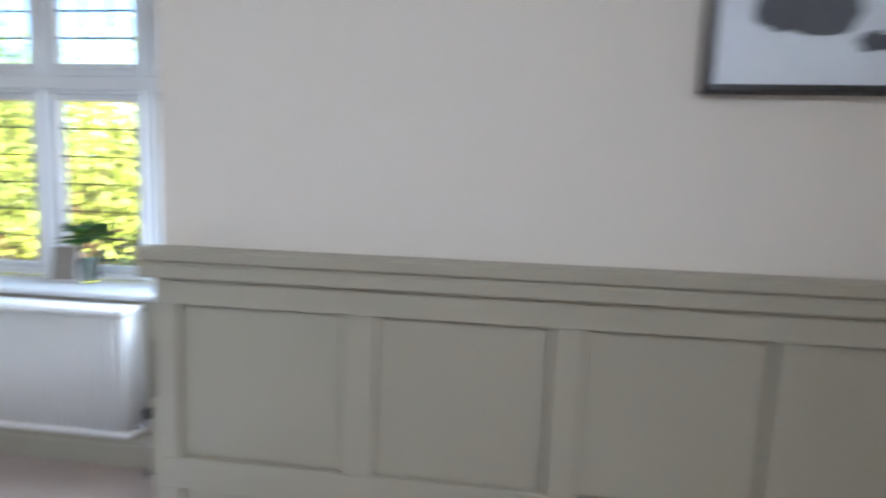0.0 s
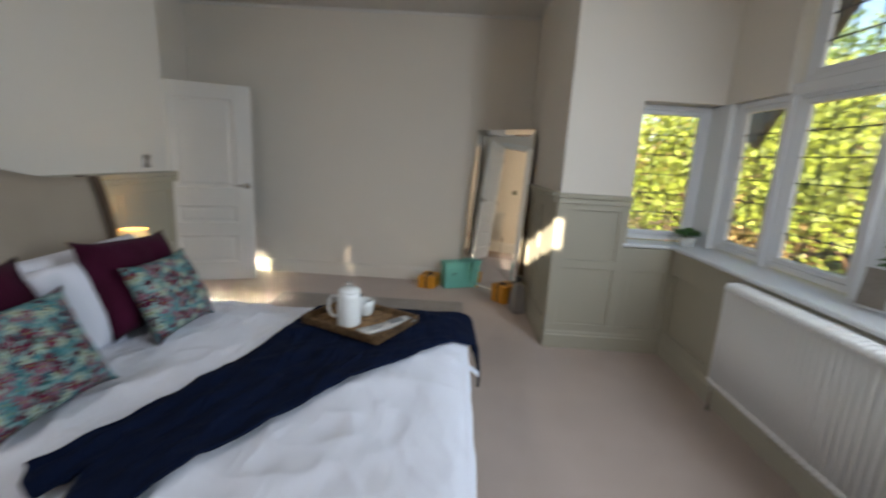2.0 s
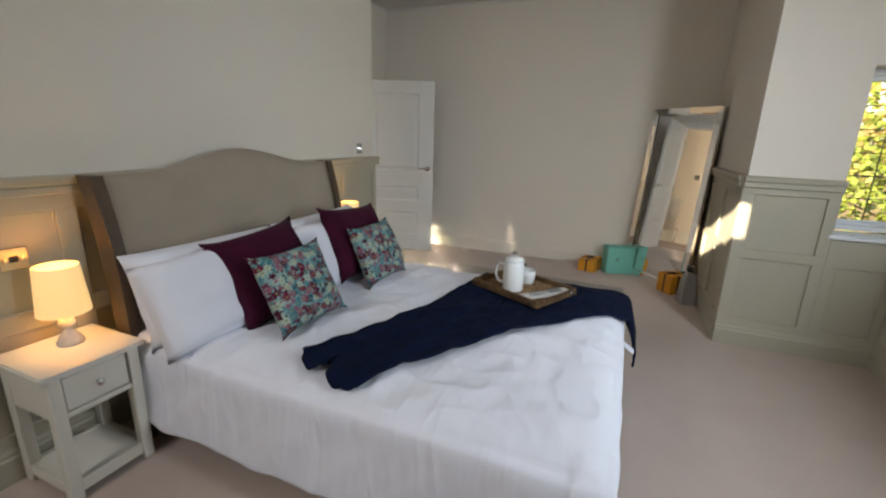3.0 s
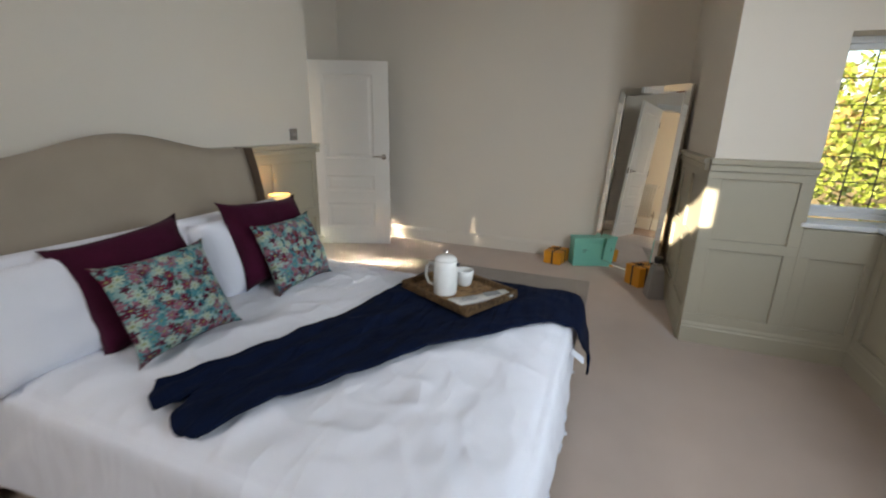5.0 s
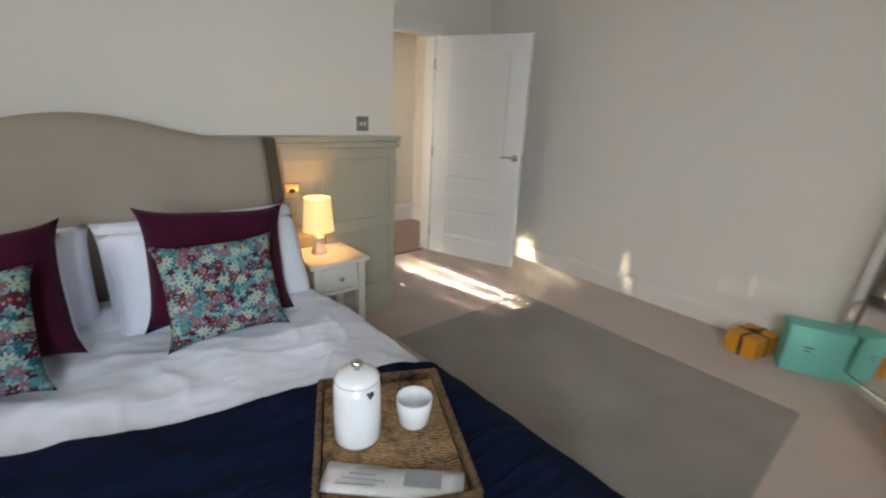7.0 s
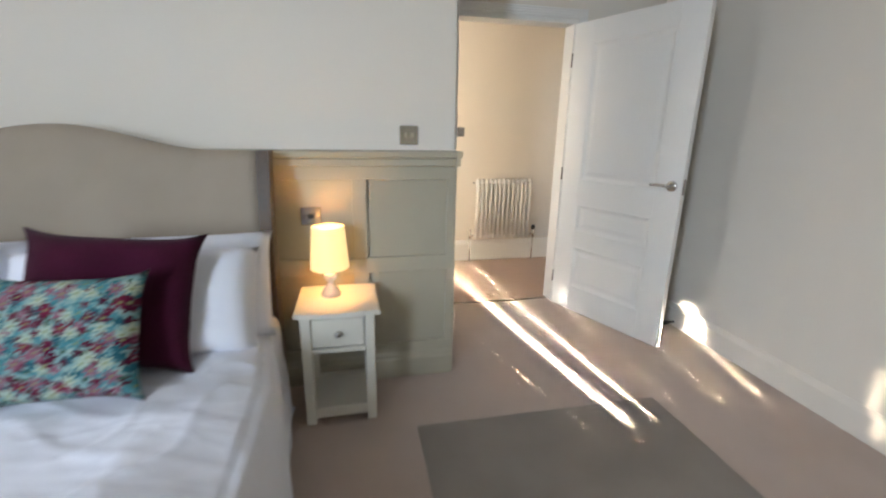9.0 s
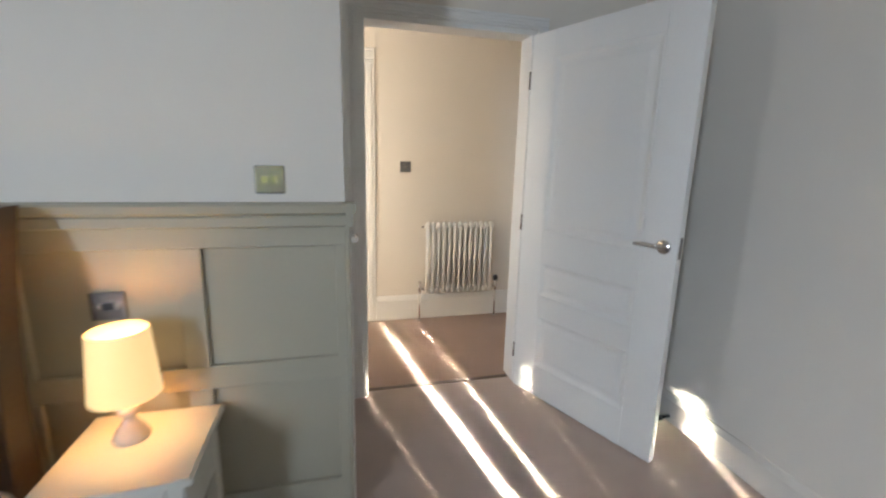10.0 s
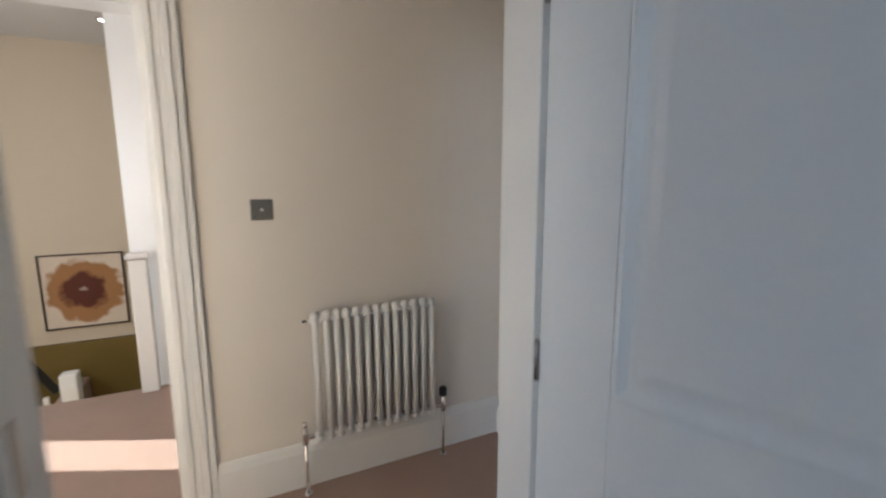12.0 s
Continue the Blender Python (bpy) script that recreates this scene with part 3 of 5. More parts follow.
# ---- doors ----
def door_leaf(name, width, height, panels, label, m, knuckle=-1, hz=1.0):
    """A panelled door leaf in its own x-z plane: hinge at x = 0, front face at y = -0.02."""
    root = thing(name, label, "door", m, kind="structure")
    stile = 0.155 if width > 0.7 else 0.105
    bm = bmesh.new()
    us = [0.0] + [v for v in (stile, width - stile)] + [width]
    zs = [0.0] + [v for p in panels for v in p] + [height]
    for a, b in ((us[0], us[1]), (us[2], us[3])):
        box(bm, a, b, -0.02, 0.02, 0.0, height, bev=0.002)
    for a, b in zip(zs[::2], zs[1::2]):
        box(bm, us[1], us[2], -0.02, 0.02, a, b, bev=0.0)
    part("leaf_frame", bm, WHITE, root)
    for z0, z1 in panels:
        bm = bmesh.new()
        for side in (-1, 1):
            # an ogee slope down from the frame, a flat margin, and a softly raised field
            loops = []
            for inset, y in ((0.0, 0.0198), (0.004, 0.0215), (0.010, 0.0205), (0.020, 0.0150), (0.028, 0.0110), (0.036, 0.0098), (0.046, 0.0102), (0.064, 0.0140), (0.068, 0.0143)):
                a, b, c, d = us[1] + inset, us[2] - inset, z0 + inset, z1 - inset
                loops.append([bm.verts.new((x, side * y, z)) for x, z in ((a, c), (b, c), (b, d), (a, d))])
            for r, q in zip(loops, loops[1:]):
                for i in range(4):
                    bm.faces.new((r[i], r[(i + 1) % 4], q[(i + 1) % 4], q[i]))
            bm.faces.new(loops[-1])
        bmesh.ops.recalc_face_normals(bm, faces=bm.faces)
        part("panel", bm, WHITE, root)
    hx = width - 0.058
    for side in (-1, 1):
        bm = bmesh.new()
        n = 24
        rings = []
        for r, d in ((0.031, 0.020), (0.031, 0.026), (0.027, 0.029), (0.011, 0.030), (0.010, 0.055), (0.0, 0.058)):
            rings.append([bm.verts.new((hx + r * math.cos(2 * math.pi * i / n), side * d, hz + r * math.sin(2 * math.pi * i / n))) for i in range(n)])
        for a, b in zip(rings, rings[1:]):
            for i in range(n):
                bm.faces.new((a[i], a[(i + 1) % n], b[(i + 1) % n], b[i])).smooth = True
        tube(bm, [(hx, side * 0.05, hz), (hx - 0.035, side * 0.053, hz + 0.002), (hx - 0.075, side * 0.053, hz + 0.004), (hx - 0.118, side * 0.050, hz - 0.002)], [0.0095, 0.010, 0.0095, 0.007])
        part("door_handle", bm, CHROME, root, "polished chrome lever handle on a round rose")
    block("latch_plate", NICKEL, root, width - 0.0005, width + 0.0015, -0.011, 0.011, 0.955, 1.045, bev=0.0)
    for z in (0.22, 1.0, 1.76):
        bm = bmesh.new()
        tube(bm, [(-0.004, 0.022 * knuckle, z - 0.045), (-0.004, 0.022 * knuckle, z + 0.045)], 0.006 if knuckle < 0 else 0.008, 8)
        part("hinge", bm, NICKEL, root)
    return root


hinge, free = Vector((-3.392, -1.992)), Vector((-3.713, -1.172))
along = (free - hinge).normalized()
door_leaf("door_1", 0.875, 1.985, [(0.18, 0.49), (0.60, 0.80), (0.965, 1.86)], "white panelled bedroom door standing open with chrome lever",
          pose(hinge.x, hinge.y, 0.008, 0, 0, math.degrees(math.atan2(along.y, along.x))))
door_leaf("door_2", 0.545, 1.98, [(0.18, 0.51), (0.61, 0.84), (0.965, 1.86)], "closed white panelled cupboard door with chrome lever",
          pose(-2.357, -1.8625, 0.006, 0, 0, 90), knuckle=1, hz=1.032)


def casing(name, axis, face, out, u0, u1, top, width, depth, label, reveal):
    """Architrave with grooves round an opening, and the lining of the jambs."""
    root = tagged(new(name), label, "door frame", kind="structure")
    for a, b in ((u0 - width, u0), (u1, u1 + width)):
        if b <= a:
            continue
        bm = bmesh.new()
        w = b - a
        for k in range(4):
            d = depth * (0.7, 1.0, 0.8, 1.0)[k]
            box(bm, *run(a + w * k / 4, a + w * (k + 1) / 4, (axis, face, face + out * d), 0.0, top), bev=0.003)
        part("architrave", bm, WHITE, root)
    bm = bmesh.new()
    for k in range(4):
        d = depth * (0.7, 1.0, 0.8, 1.0)[k]
        box(bm, *run(u0 - width, u1 + width, (axis, face, face + out * d), top + width * k / 4, top + width * (k + 1) / 4), bev=0.003)
    part("architrave_head", bm, WHITE, root)
    back = face - out * reveal
    for lim in ((u0, u0 + 0.028, 0, top), (u1 - 0.028, u1, 0, top), (u0 + 0.028, u1 - 0.028, top - 0.028, top)):
        block("door_lining", WHITE, root, *run(lim[0], lim[1], (axis, back, face + out * 0.002), lim[2], lim[3]), bev=0.002)
    return root


casing("door_frame_1", "y", -2.02, 1, -3.41, -2.47, 2.03, 0.06, 0.018, "white painted door lining and architrave", 0.134)
casing("door_frame_2", "x", -2.365, -1, -1.895, -1.285, 2.015, 0.085, 0.020, "white grooved architrave round the cupboard door", 0.03)
casing("door_frame_3", "y", -3.20, 1, -2.55, -1.70, 2.03, 0.11, 0.026, "white fluted architrave round the landing opening", 0.124)
block("strike_plate", NICKEL, bpy.data.objects["door_frame_1"], -2.500, -2.4975, -2.07, -2.045, 0.93, 1.05, bev=0)
bm = bmesh.new()
tube(bm, [(-3.99, -1.44, 0.03), (-3.95, -1.44, 0.03)], 0.016, 12)
part("door_stop_buffer", bm, BLACK)
stop = bpy.data.objects["door_stop_buffer"]
tube_bm = bmesh.new()
tube(tube_bm, [(-4.041, -1.44, 0.03), (-3.99, -1.44, 0.03)], 0.009, 10)
base = tagged(part("door_stop", tube_bm, BLACK), "small black rubber door stop on the skirting", "door stop")
stop.parent = base
stop.name = "buffer"


# ---- switches and sockets ----
def plate(name, label, category, x, y, z, kind, facing):
    """A square metal plate on a wall that faces +y."""
    root = thing(name, label, category, pose(x, y, z, 0, 0, 0 if facing > 0 else 180))
    w, h = (0.043, 0.043) if kind != "double" else (0.046, 0.043)
    block("face_plate", NICKEL, root, -w, w, 0.0, 0.005, -h, h, bev=0.002)
    if kind == "rocker":
        for dx in (-0.014, 0.014):
            block("rocker", CHROME, root, dx - 0.008, dx + 0.008, 0.004, 0.011, -0.012, 0.012, bev=0.002)
    elif kind == "dolly":
        bm = bmesh.new()
        lathe(bm, [(0.0, 0.0), (0.009, 0.0), (0.009, 0.006), (0.004, 0.014), (0.0, 0.015)], 12)
        bmesh.ops.rotate(bm, verts=bm.verts, matrix=Matrix.Rotation(-math.pi / 2, 3, "X"))
        bmesh.ops.translate(bm, verts=bm.verts, vec=(0, 0.004, 0))
        part("toggle", bm, CHROME, root)
    else:
        block("insert", BLACK, root, -0.014, 0.014, 0.004, 0.0075, -0.012, 0.012, bev=0.001)
        for dx in (-0.026, 0.026):
            block("rocker", CHROME, root, dx - 0.006, dx + 0.006, 0.004, 0.009, -0.009, 0.009, bev=0.001)
    return root


plate("light_switch", "square brushed nickel light switch on white wall", "light switch", -2.142, YB, 1.273, "rocker", 1)
plate("light_switch", "square brushed nickel light switch in the hall", "light switch", -2.90, -3.20, 1.279, "dolly", 1)
plate("wall_socket", "brushed nickel wall socket on the panelling", "socket", -1.672, YB + 0.0065, 0.895, "double", 1)
plate("wall_socket", "brushed nickel wall socket on the panelling", "socket", 0.235, YB + 0.0065, 0.895, "double", 1)


# ---- radiators ----
def column_radiator(name, label, m, count, pitch, height, depth, columns):
    """Sections along x, standing on z = 0 of its own frame, feet clear of the floor."""
    root = thing(name, label, "radiator", m)
    bm = bmesh.new()
    ys = [depth * (k / (columns - 1) - 0.5) * 0.78 for k in range(columns)]
    r = 0.0135
    for y in ys:
        tube(bm, [(0, y, 0.03), (0, y, height - 0.03)], r, 12)
    for z, s in ((0.022, -1), (height - 0.022, 1)):
        tube(bm, [(0, -depth / 2, z - s * 0.012), (0, -depth / 2 + 0.016, z + s * 0.008), (0, 0, z + s * 0.012), (0, depth / 2 - 0.016, z + s * 0.008), (0, depth / 2, z - s * 0.012)], [0.012, 0.018, 0.020, 0.018, 0.012], 10)
    first = part("section", bm, WHITE, root)
    for i in range(count):
        ob = first if i == 0 else new("section", first.data)
        ob.parent = root
        ob.location = (pitch * (i + 0.5), 0, 0)
    for z in (0.03, height - 0.03):
        bm = bmesh.new()
        tube(bm, [(0.0, 0, z), (pitch * count, 0, z)], 0.014, 10)
        part("header", bm, WHITE, root)
    for x, s in ((-0.012, -1), (pitch * count + 0.012, 1)):
        bm = bmesh.new()
        tube(bm, [(x - s * 0.02, 0, 0.03), (x + s * 0.035, 0, 0.03)], 0.011, 10)
        lathe(bm, [(0.0, -0.03), (0.014, -0.03), (0.016, 0.0), (0.014, 0.03), (0.009, 0.04), (0.009, 0.055)], 12, (x + s * 0.03, 0, 0.03))
        part("valve", bm, CHROME, root)
        bm = bmesh.new()
        if s > 0:
            lathe(bm, [(0.0, 0.05), (0.02, 0.052), (0.021, 0.085), (0.016, 0.095), (0.0, 0.097)], 14, (x + s * 0.03, 0, 0.03))
            part("valve_cap", bm, BLACK, root)
        else:
            lathe(bm, [(0.0, 0.05), (0.012, 0.052), (0.012, 0.07), (0.0, 0.072)], 12, (x + s * 0.03, 0, 0.03))
            part("valve_cap", bm, CHROME, root)
        bm = bmesh.new()
        base_z = -m.translation.z
        tube(bm, [(x + s * 0.03, 0, base_z), (x + s * 0.03, 0, 0.01)], 0.0075, 10)
        lathe(bm, [(0.0075, 0.0), (0.02, 0.002), (0.018, 0.008), (0.008, 0.01)], 12, (x + s * 0.03, 0, base_z))
        part("supply_pipe", bm, CHROME, root)
    bm = bmesh.new()
    tube(bm, [(-0.014, 0, height - 0.03), (-0.03, 0, height - 0.03)], 0.006, 8)
    part("bleed_plug", bm, BLACK, root)
    return root


column_radiator("column_radiator", "white column radiator under the bay window sill", pose(-1.575, 2.545, 0.208), 32, 0.0355, 0.602, 0.135, 4)
column_radiator("column_radiator", "small white column radiator on the hall wall", pose(-3.055, -3.125, 0.245, 0, 0, 180), 13, 0.0452, 0.59, 0.034, 2)

# ---- rug ----
bm = bmesh.new()
nx, ny = 30, 40
x0, x1, y0, y1 = -3.325, -2.115, -0.715, 1.085
tops = []
for j in range(ny + 1):
    row = []
    for i in range(nx + 1):
        x, y = x0 + (x1 - x0) * i / nx, y0 + (y1 - y0) * j / ny
        edge = min(i, nx - i, j, ny - j)
        z = (0.004, 0.0065, 0.007)[min(edge, 2)] + 0.0015 * noise.noise((x * 5, y * 5, 0))
        row.append((x + 0.004 * noise.noise((y * 3, 1, 0)), y + 0.004 * noise.noise((x * 3, 2, 0)), z))
    tops.append(row)
g = sheet(bm, tops)
rim = [v for v in g[0]] + [r[-1] for r in g[1:]] + g[-1][-2::-1] + [r[0] for r in g[-2:0:-1]]
rim = [bm.verts.new(v.co) for v in rim]
low = [bm.verts.new((v.co.x, v.co.y, 0.0005)) for v in rim]
for i in range(len(rim)):
    bm.faces.new((rim[i], rim[(i + 1) % len(rim)], low[(i + 1) % len(rim)], low[i]))
tagged(part("rug", bm, RUG), "plain grey-brown short pile rug on the carpet", "rug")


# ---- bed ----
BX0, BX1, BYF, BTOP = -1.555, -0.005, 1.018, 0.545


def drape(s, t, lift=0.0):
    """The bed's surface: plan place (s, t); past an edge the cloth hangs down."""
    west = BX0 + 0.065 * min(1, max(0, (-0.35 - t) / 0.4))
    ds = max(west - s, 0, s - BX1)
    dt = max(t - BYF, 0)
    sx = -1 if s < west else 1
    hang = math.hypot(ds, dt)
    crease = 0.011 * max(0, 0.22 - abs(noise.noise((s * 1.7 - t * 2.6, t * 1.5 + s * 2.1, 11)))) / 0.22 * (0.5 + 0.5 * noise.noise((s * 2, t * 2, 21)))
    head = 0.5 + 0.5 * min(1, max(0, (0.35 - t) / 0.6))
    fold1 = (1 - abs(noise.noise((s * 3.1 + t * 1.2, t * 2.0 - s * 0.6, 31)))) ** 5 * 0.013 * head
    fold2 = (1 - abs(noise.noise((s * 4.5 - t * 3.2, t * 4.2 + s * 2.4, 41)))) ** 6 * 0.011
    warp = 0.25 * noise.noise((s * 2.2, t * 2.6, 61))
    fold3 = (1 - abs(noise.noise((s * 1.5 + warp, t * 5.6 + s * 2.0 + warp * 3, 51)))) ** 8 * 0.0095 * min(1, max(0, (0.9 - t) / 0.5)) * (0.4 + 0.6 * min(1, max(0, (-0.3 - s) / 0.5)))
    press = min(1, max(0.1, math.hypot((s + 1.13) / 0.34, (t - 0.52) / 0.34) * 1.3 - 0.7))
    wr = press * (crease + fold1 + fold2 + fold3) * (0.8 if hang == 0 else 0.28) - 0.006 + 0.006 * noise.noise((s * 5, t * 4, 0.3)) + 0.005 * noise.noise((s * 3 + t * 7, t * 5 - s * 4, 2.0)) + 0.003 * noise.noise((s * 16 + t * 9, t * 14, 5))
    ridge = 0.010 * max(0, 0.35 - abs(noise.noise((s * 2.4 + t * 3.0, t * 2.2 - s * 1.4, 7)))) / 0.35
    near = min(s - west, BX1 - s, BYF - t)
    crown = -0.035 * math.exp(-max(near, 0) / 0.07) if hang == 0 else -0.035
    z = BTOP + crown + wr + ridge * (hang == 0)
    x, y = min(max(s, west), BX1), min(t, BYF)
    if hang > 0:
        fall = min(hang, 0.09)
        curve = 0.045 * math.sin(min(hang / 0.09, 1) * math.pi / 2)
        z -= 0.035 * (1 - math.cos(min(hang / 0.09, 1) * math.pi / 2)) + max(hang - 0.05, 0) * 0.98
        k = (s + t) * 9 if ds == 0 or dt == 0 else (s - t) * 9
        fold = 0.022 * noise.noise((k * 0.55, 3.0, hang * 1.2)) + 0.004 * noise.noise((k * 1.4, 8.0, hang * 2))
        out = curve + (hang - fall) * (0.02 if dt > ds else 0.07) + fold * min(hang / 0.2, 1)
        nrm = max(hang, 1e-6)
        x += sx * ds / nrm * out
        y += dt / nrm * out
    return Vector((x, y, z + lift))


bed = thing("bed", "upholstered double bed with oatmeal arched headboard and white bedding", "bed")
block("bed_base", LINEN, bed, -1.45, BX1 - 0.04, -0.98, 0.95, 0.09, 0.30, bev=0.02)
block("mattress", DUVET, bed, -1.47, BX1 - 0.03, -0.98, 0.96, 0.30, 0.505, bev=0.05)
for fx in (BX0 + 0.10, BX1 - 0.10):
    for fy in (-0.90, 0.86):
        bm = bmesh.new()
        lathe(bm, [(0.022, 0.0), (0.030, 0.09)], 14, (fx, fy, 0), close=True)
        part("leg", bm, DARKWOOD, bed)

# headboard: arched padded front that rolls back at the top, framed by dark side rails
HX0, HX1 = -1.485, -0.035


def arch(u):
    """Height of the headboard at u = 0..1 across."""
    c = abs(u - 0.5) * 2
    return 1.205 + 0.095 * (0.5 + 0.5 * math.cos(math.pi * min(c / 0.80, 1)))


def lean(z):
    """The sleigh curve: distance out from the wall at height z."""
    k = max(0.0, (z - 0.55) / 0.72)
    return -0.925 - 0.115 * k ** 2.2


bm = bmesh.new()
nu, nv = 40, 18
front = []
for j in range(nv + 1):
    row = []
    for i in range(nu + 1):
        u = i / nu
        z = 0.28 + (arch(u) - 0.28) * j / nv
        row.append((HX0 + (HX1 - HX0) * u, lean(z) + 0.004 * noise.noise((u * 5, z * 4, 1)), z))
    front.append(row)
back = [[(x, min(y - 0.055 * (0.55 + 0.45 * math.sin(math.pi * min(1, (len(front) - 1 - j) / 3))), y - 0.02), z - (0.012 if j == nv else 0)) for x, y, z in row] for j, row in enumerate(front)]
ga, gb = sheet(bm, front), sheet(bm, back)
for i in range(nu):
    bm.faces.new((ga[-1][i], ga[-1][i + 1], gb[-1][i + 1], gb[-1][i])).smooth = True
for col in (0, -1):
    for j in range(nv):
        bm.faces.new((ga[j][col], ga[j + 1][col], gb[j + 1][col], gb[j][col]))
part("headboard", bm, LINEN, bed, "arched oatmeal linen headboard rolling back at the top")
for xa, xb in ((HX0 - 0.050, HX0 - 0.001), (HX1 + 0.001, HX1 + 0.050)):
    bm = bmesh.new()
    pts_f, pts_b = [], []
    for j in range(15):
        z = 0.0 + 1.205 * j / 14
        pts_f.append((lean(z) + 0.02, z))
        pts_b.append((lean(z) - 0.075, z))
    loop = pts_f + pts_b[::-1]
    ends = [[bm.verts.new((x, y, z)) for y, z in loop] for x in (xa, xb)]
    n = len(loop)
    for i in range(n):
        bm.faces.new((ends[0][i], ends[0][(i + 1) % n], ends[1][(i + 1) % n], ends[1][i]))
    bm.faces.new(ends[0])
    bm.faces.new(ends[1][::-1])
    part("side_rail", bm, DARKWOOD, bed, "dark stained curved wooden side of the headboard")

bm = bmesh.new()
S0, S1, T0, T1 = BX0 - 0.50, BX1 + 0.37, -0.90, BYF + 0.50
ns, nt = 230, 215
rows_ = []
for j in range(nt + 1):
    t = T0 + (T1 - T0) * j / nt
    row = []
    for i in range(ns + 1):
        s = S0 + (S1 - S0) * i / ns
        p = drape(s, t)
        p.z = max(p.z, 0.055 + 0.03 * noise.noise((s * 3, t * 3, 4)))
        row.append(p)
    rows_.append(row)
sheet(bm, rows_)
duvet = tagged(part("duvet", bm, DUVET), "rumpled white cotton duvet hanging to the floor", "duvet")
sol = duvet.modifiers.new("thick", "SOLIDIFY")
sol.thickness, sol.offset = 0.012, -1

# throw across the foot of the bed
bm = bmesh.new()
c00, c01, c10, c11 = Vector((-0.115, -0.10)), Vector((-0.025, 0.20)), Vector((-1.74, 0.27)), Vector((-1.70, 1.46))
rows_ = []
na, nb = 96, 40
for i in range(na + 1):
    a = i / na
    row = []
    for j in range(nb + 1):
        b = j / nb
        lo, hi = c00.lerp(c10, a), c01.lerp(c11, a)
        bow = 0.06 * math.sin(math.pi * a) * (1 - b) - 0.16 * math.sin(math.pi * a) * (1 - a) * b
        p = lo.lerp(hi, b) + Vector((0, bow))
        lobe = 2 * b / 0.44 - 1 if b < 0.44 else 2 * (b - 0.44) / 0.56 - 1
        p.x += math.exp(-a * 20) * (0.03 - 0.05 * lobe * lobe - 0.07 * math.exp(-((b - 0.44) / 0.07) ** 2))
        amp = 0.015 * (1 - 0.8 * a)
        lift = 0.014 + amp * (1 + noise.noise((b * 9 + a * 1.5, a * 2.2, 9))) * 0.9 + 0.004 * noise.noise((a * 30, b * 24, 3))
        q = drape(p.x, p.y, lift)
        hang = max(BX0 - p.x, 0, p.y - BYF)
        if hang > 0:
            q.z -= lift * 0.8 * min(hang / 0.05, 1)
            if p.x < BX0:
                q.x -= 0.018
            if p.y > BYF:
                q.y += 0.018 + 0.16 * (p.y - BYF)
        row.append(q)
    rows_.append(row)
sheet(bm, rows_)
hems = [[r[0] + Vector((0, 0, 0.005)) for r in rows_], [r[-1] + Vector((0, 0, 0.005)) for r in rows_]]
throw = tagged(part("throw", bm, NAVY), "navy knitted throw laid across the bed corner", "throw")
sol = throw.modifiers.new("thick", "SOLIDIFY")
sol.thickness, sol.offset = 0.010, 1
for line in hems:
    bm = bmesh.new()
    tube(bm, line, 0.007, 8)
    part("hem", bm, NAVY, throw)
bm = bmesh.new()
sheet(bm, [[(-1.345 + 0.014 * k, 1.070 + 0.030 * j, 0.335 - 0.020 * j - 0.004 * k) for k in range(4)] for j in range(3)])
part("care_label", bm, DUVET, duvet, "small white fabric label at the duvet corner")


def cushion(name, label, category, w, h, fat, mat, m, ear=0.03, seed=0, group="", waist=0.035, full=0.55):
    """A filled cover: two bulging skins with pinched corners and a seam, in its own x-z plane, resting on z = 0."""
    bm = bmesh.new()
    n = 22
    skins = []
    for side in (-1, 1):
        rows_ = []
        for j in range(n + 1):
            row = []
            for i in range(n + 1):
                u, v = 2 * i / n - 1, 2 * j / n - 1
                e = (1 - u ** 4) * (1 - v ** 4)
                d = fat / 2 * e ** full
                cu = u * (1 - waist * (1 - v * v) * abs(u) ** 4) * (1 + ear * abs(u * v) ** 6)
                cv = v * (1 - waist * (1 - u * u) * abs(v) ** 4) * (1 + ear * abs(u * v) ** 6)
                wr = e * 0.010 * noise.noise((u * 2.2 + seed, v * 2.2, side + seed * 3)) + e * 0.004 * noise.noise((u * 7 + seed, v * 6, side))
                row.append((cu * w / 2, side * d + wr + 0.012 * noise.noise((u * 1.5 + seed, v * 1.5, 4)), h / 2 + cv * h / 2))
            rows_.append(row)
        skins.append(sheet(bm, rows_))
    bmesh.ops.remove_doubles(bm, verts=bm.verts, dist=0.0006)
    ob = part(name, bm, mat)
    ob.matrix_world = m
    return tagged(ob, label, category, group)


PW = "plump white cotton bed pillow leaning on the headboard"
for w, h, fat, place, seed in ((0.76, 0.41, 0.22, pose(-0.345, -0.71, 0.505, 20, 0, -3), 1), (0.78, 0.41, 0.22, pose(-1.150, -0.71, 0.505, 20, 0, 3), 2),
                               (0.72, 0.40, 0.24, pose(-0.30, -0.56, 0.520, 26, 4, -8), 3), (0.74, 0.39, 0.25, pose(-1.14, -0.545, 0.520, 27, -2, 6), 4)):
    cushion("pillow", PW, "pillow", w, h, fat, DUVET, place, 0.03, seed, "bed pillows", 0.012, 0.36)
CP = "plum velvet square cushion with pointed corners"
cushion("plum_cushion", CP, "cushion", 0.445, 0.42, 0.17, PLUM, pose(-0.437, -0.425, 0.575, 32, 7, -10), 0.10, 5, "plum cushions")
cushion("plum_cushion", CP, "cushion", 0.485, 0.415, 0.17, PLUM, pose(-1.097, -0.425, 0.575, 23, -4, -2), 0.10, 6, "plum cushions")
CF = "turquoise floral cotton cushion with maroon blossoms"
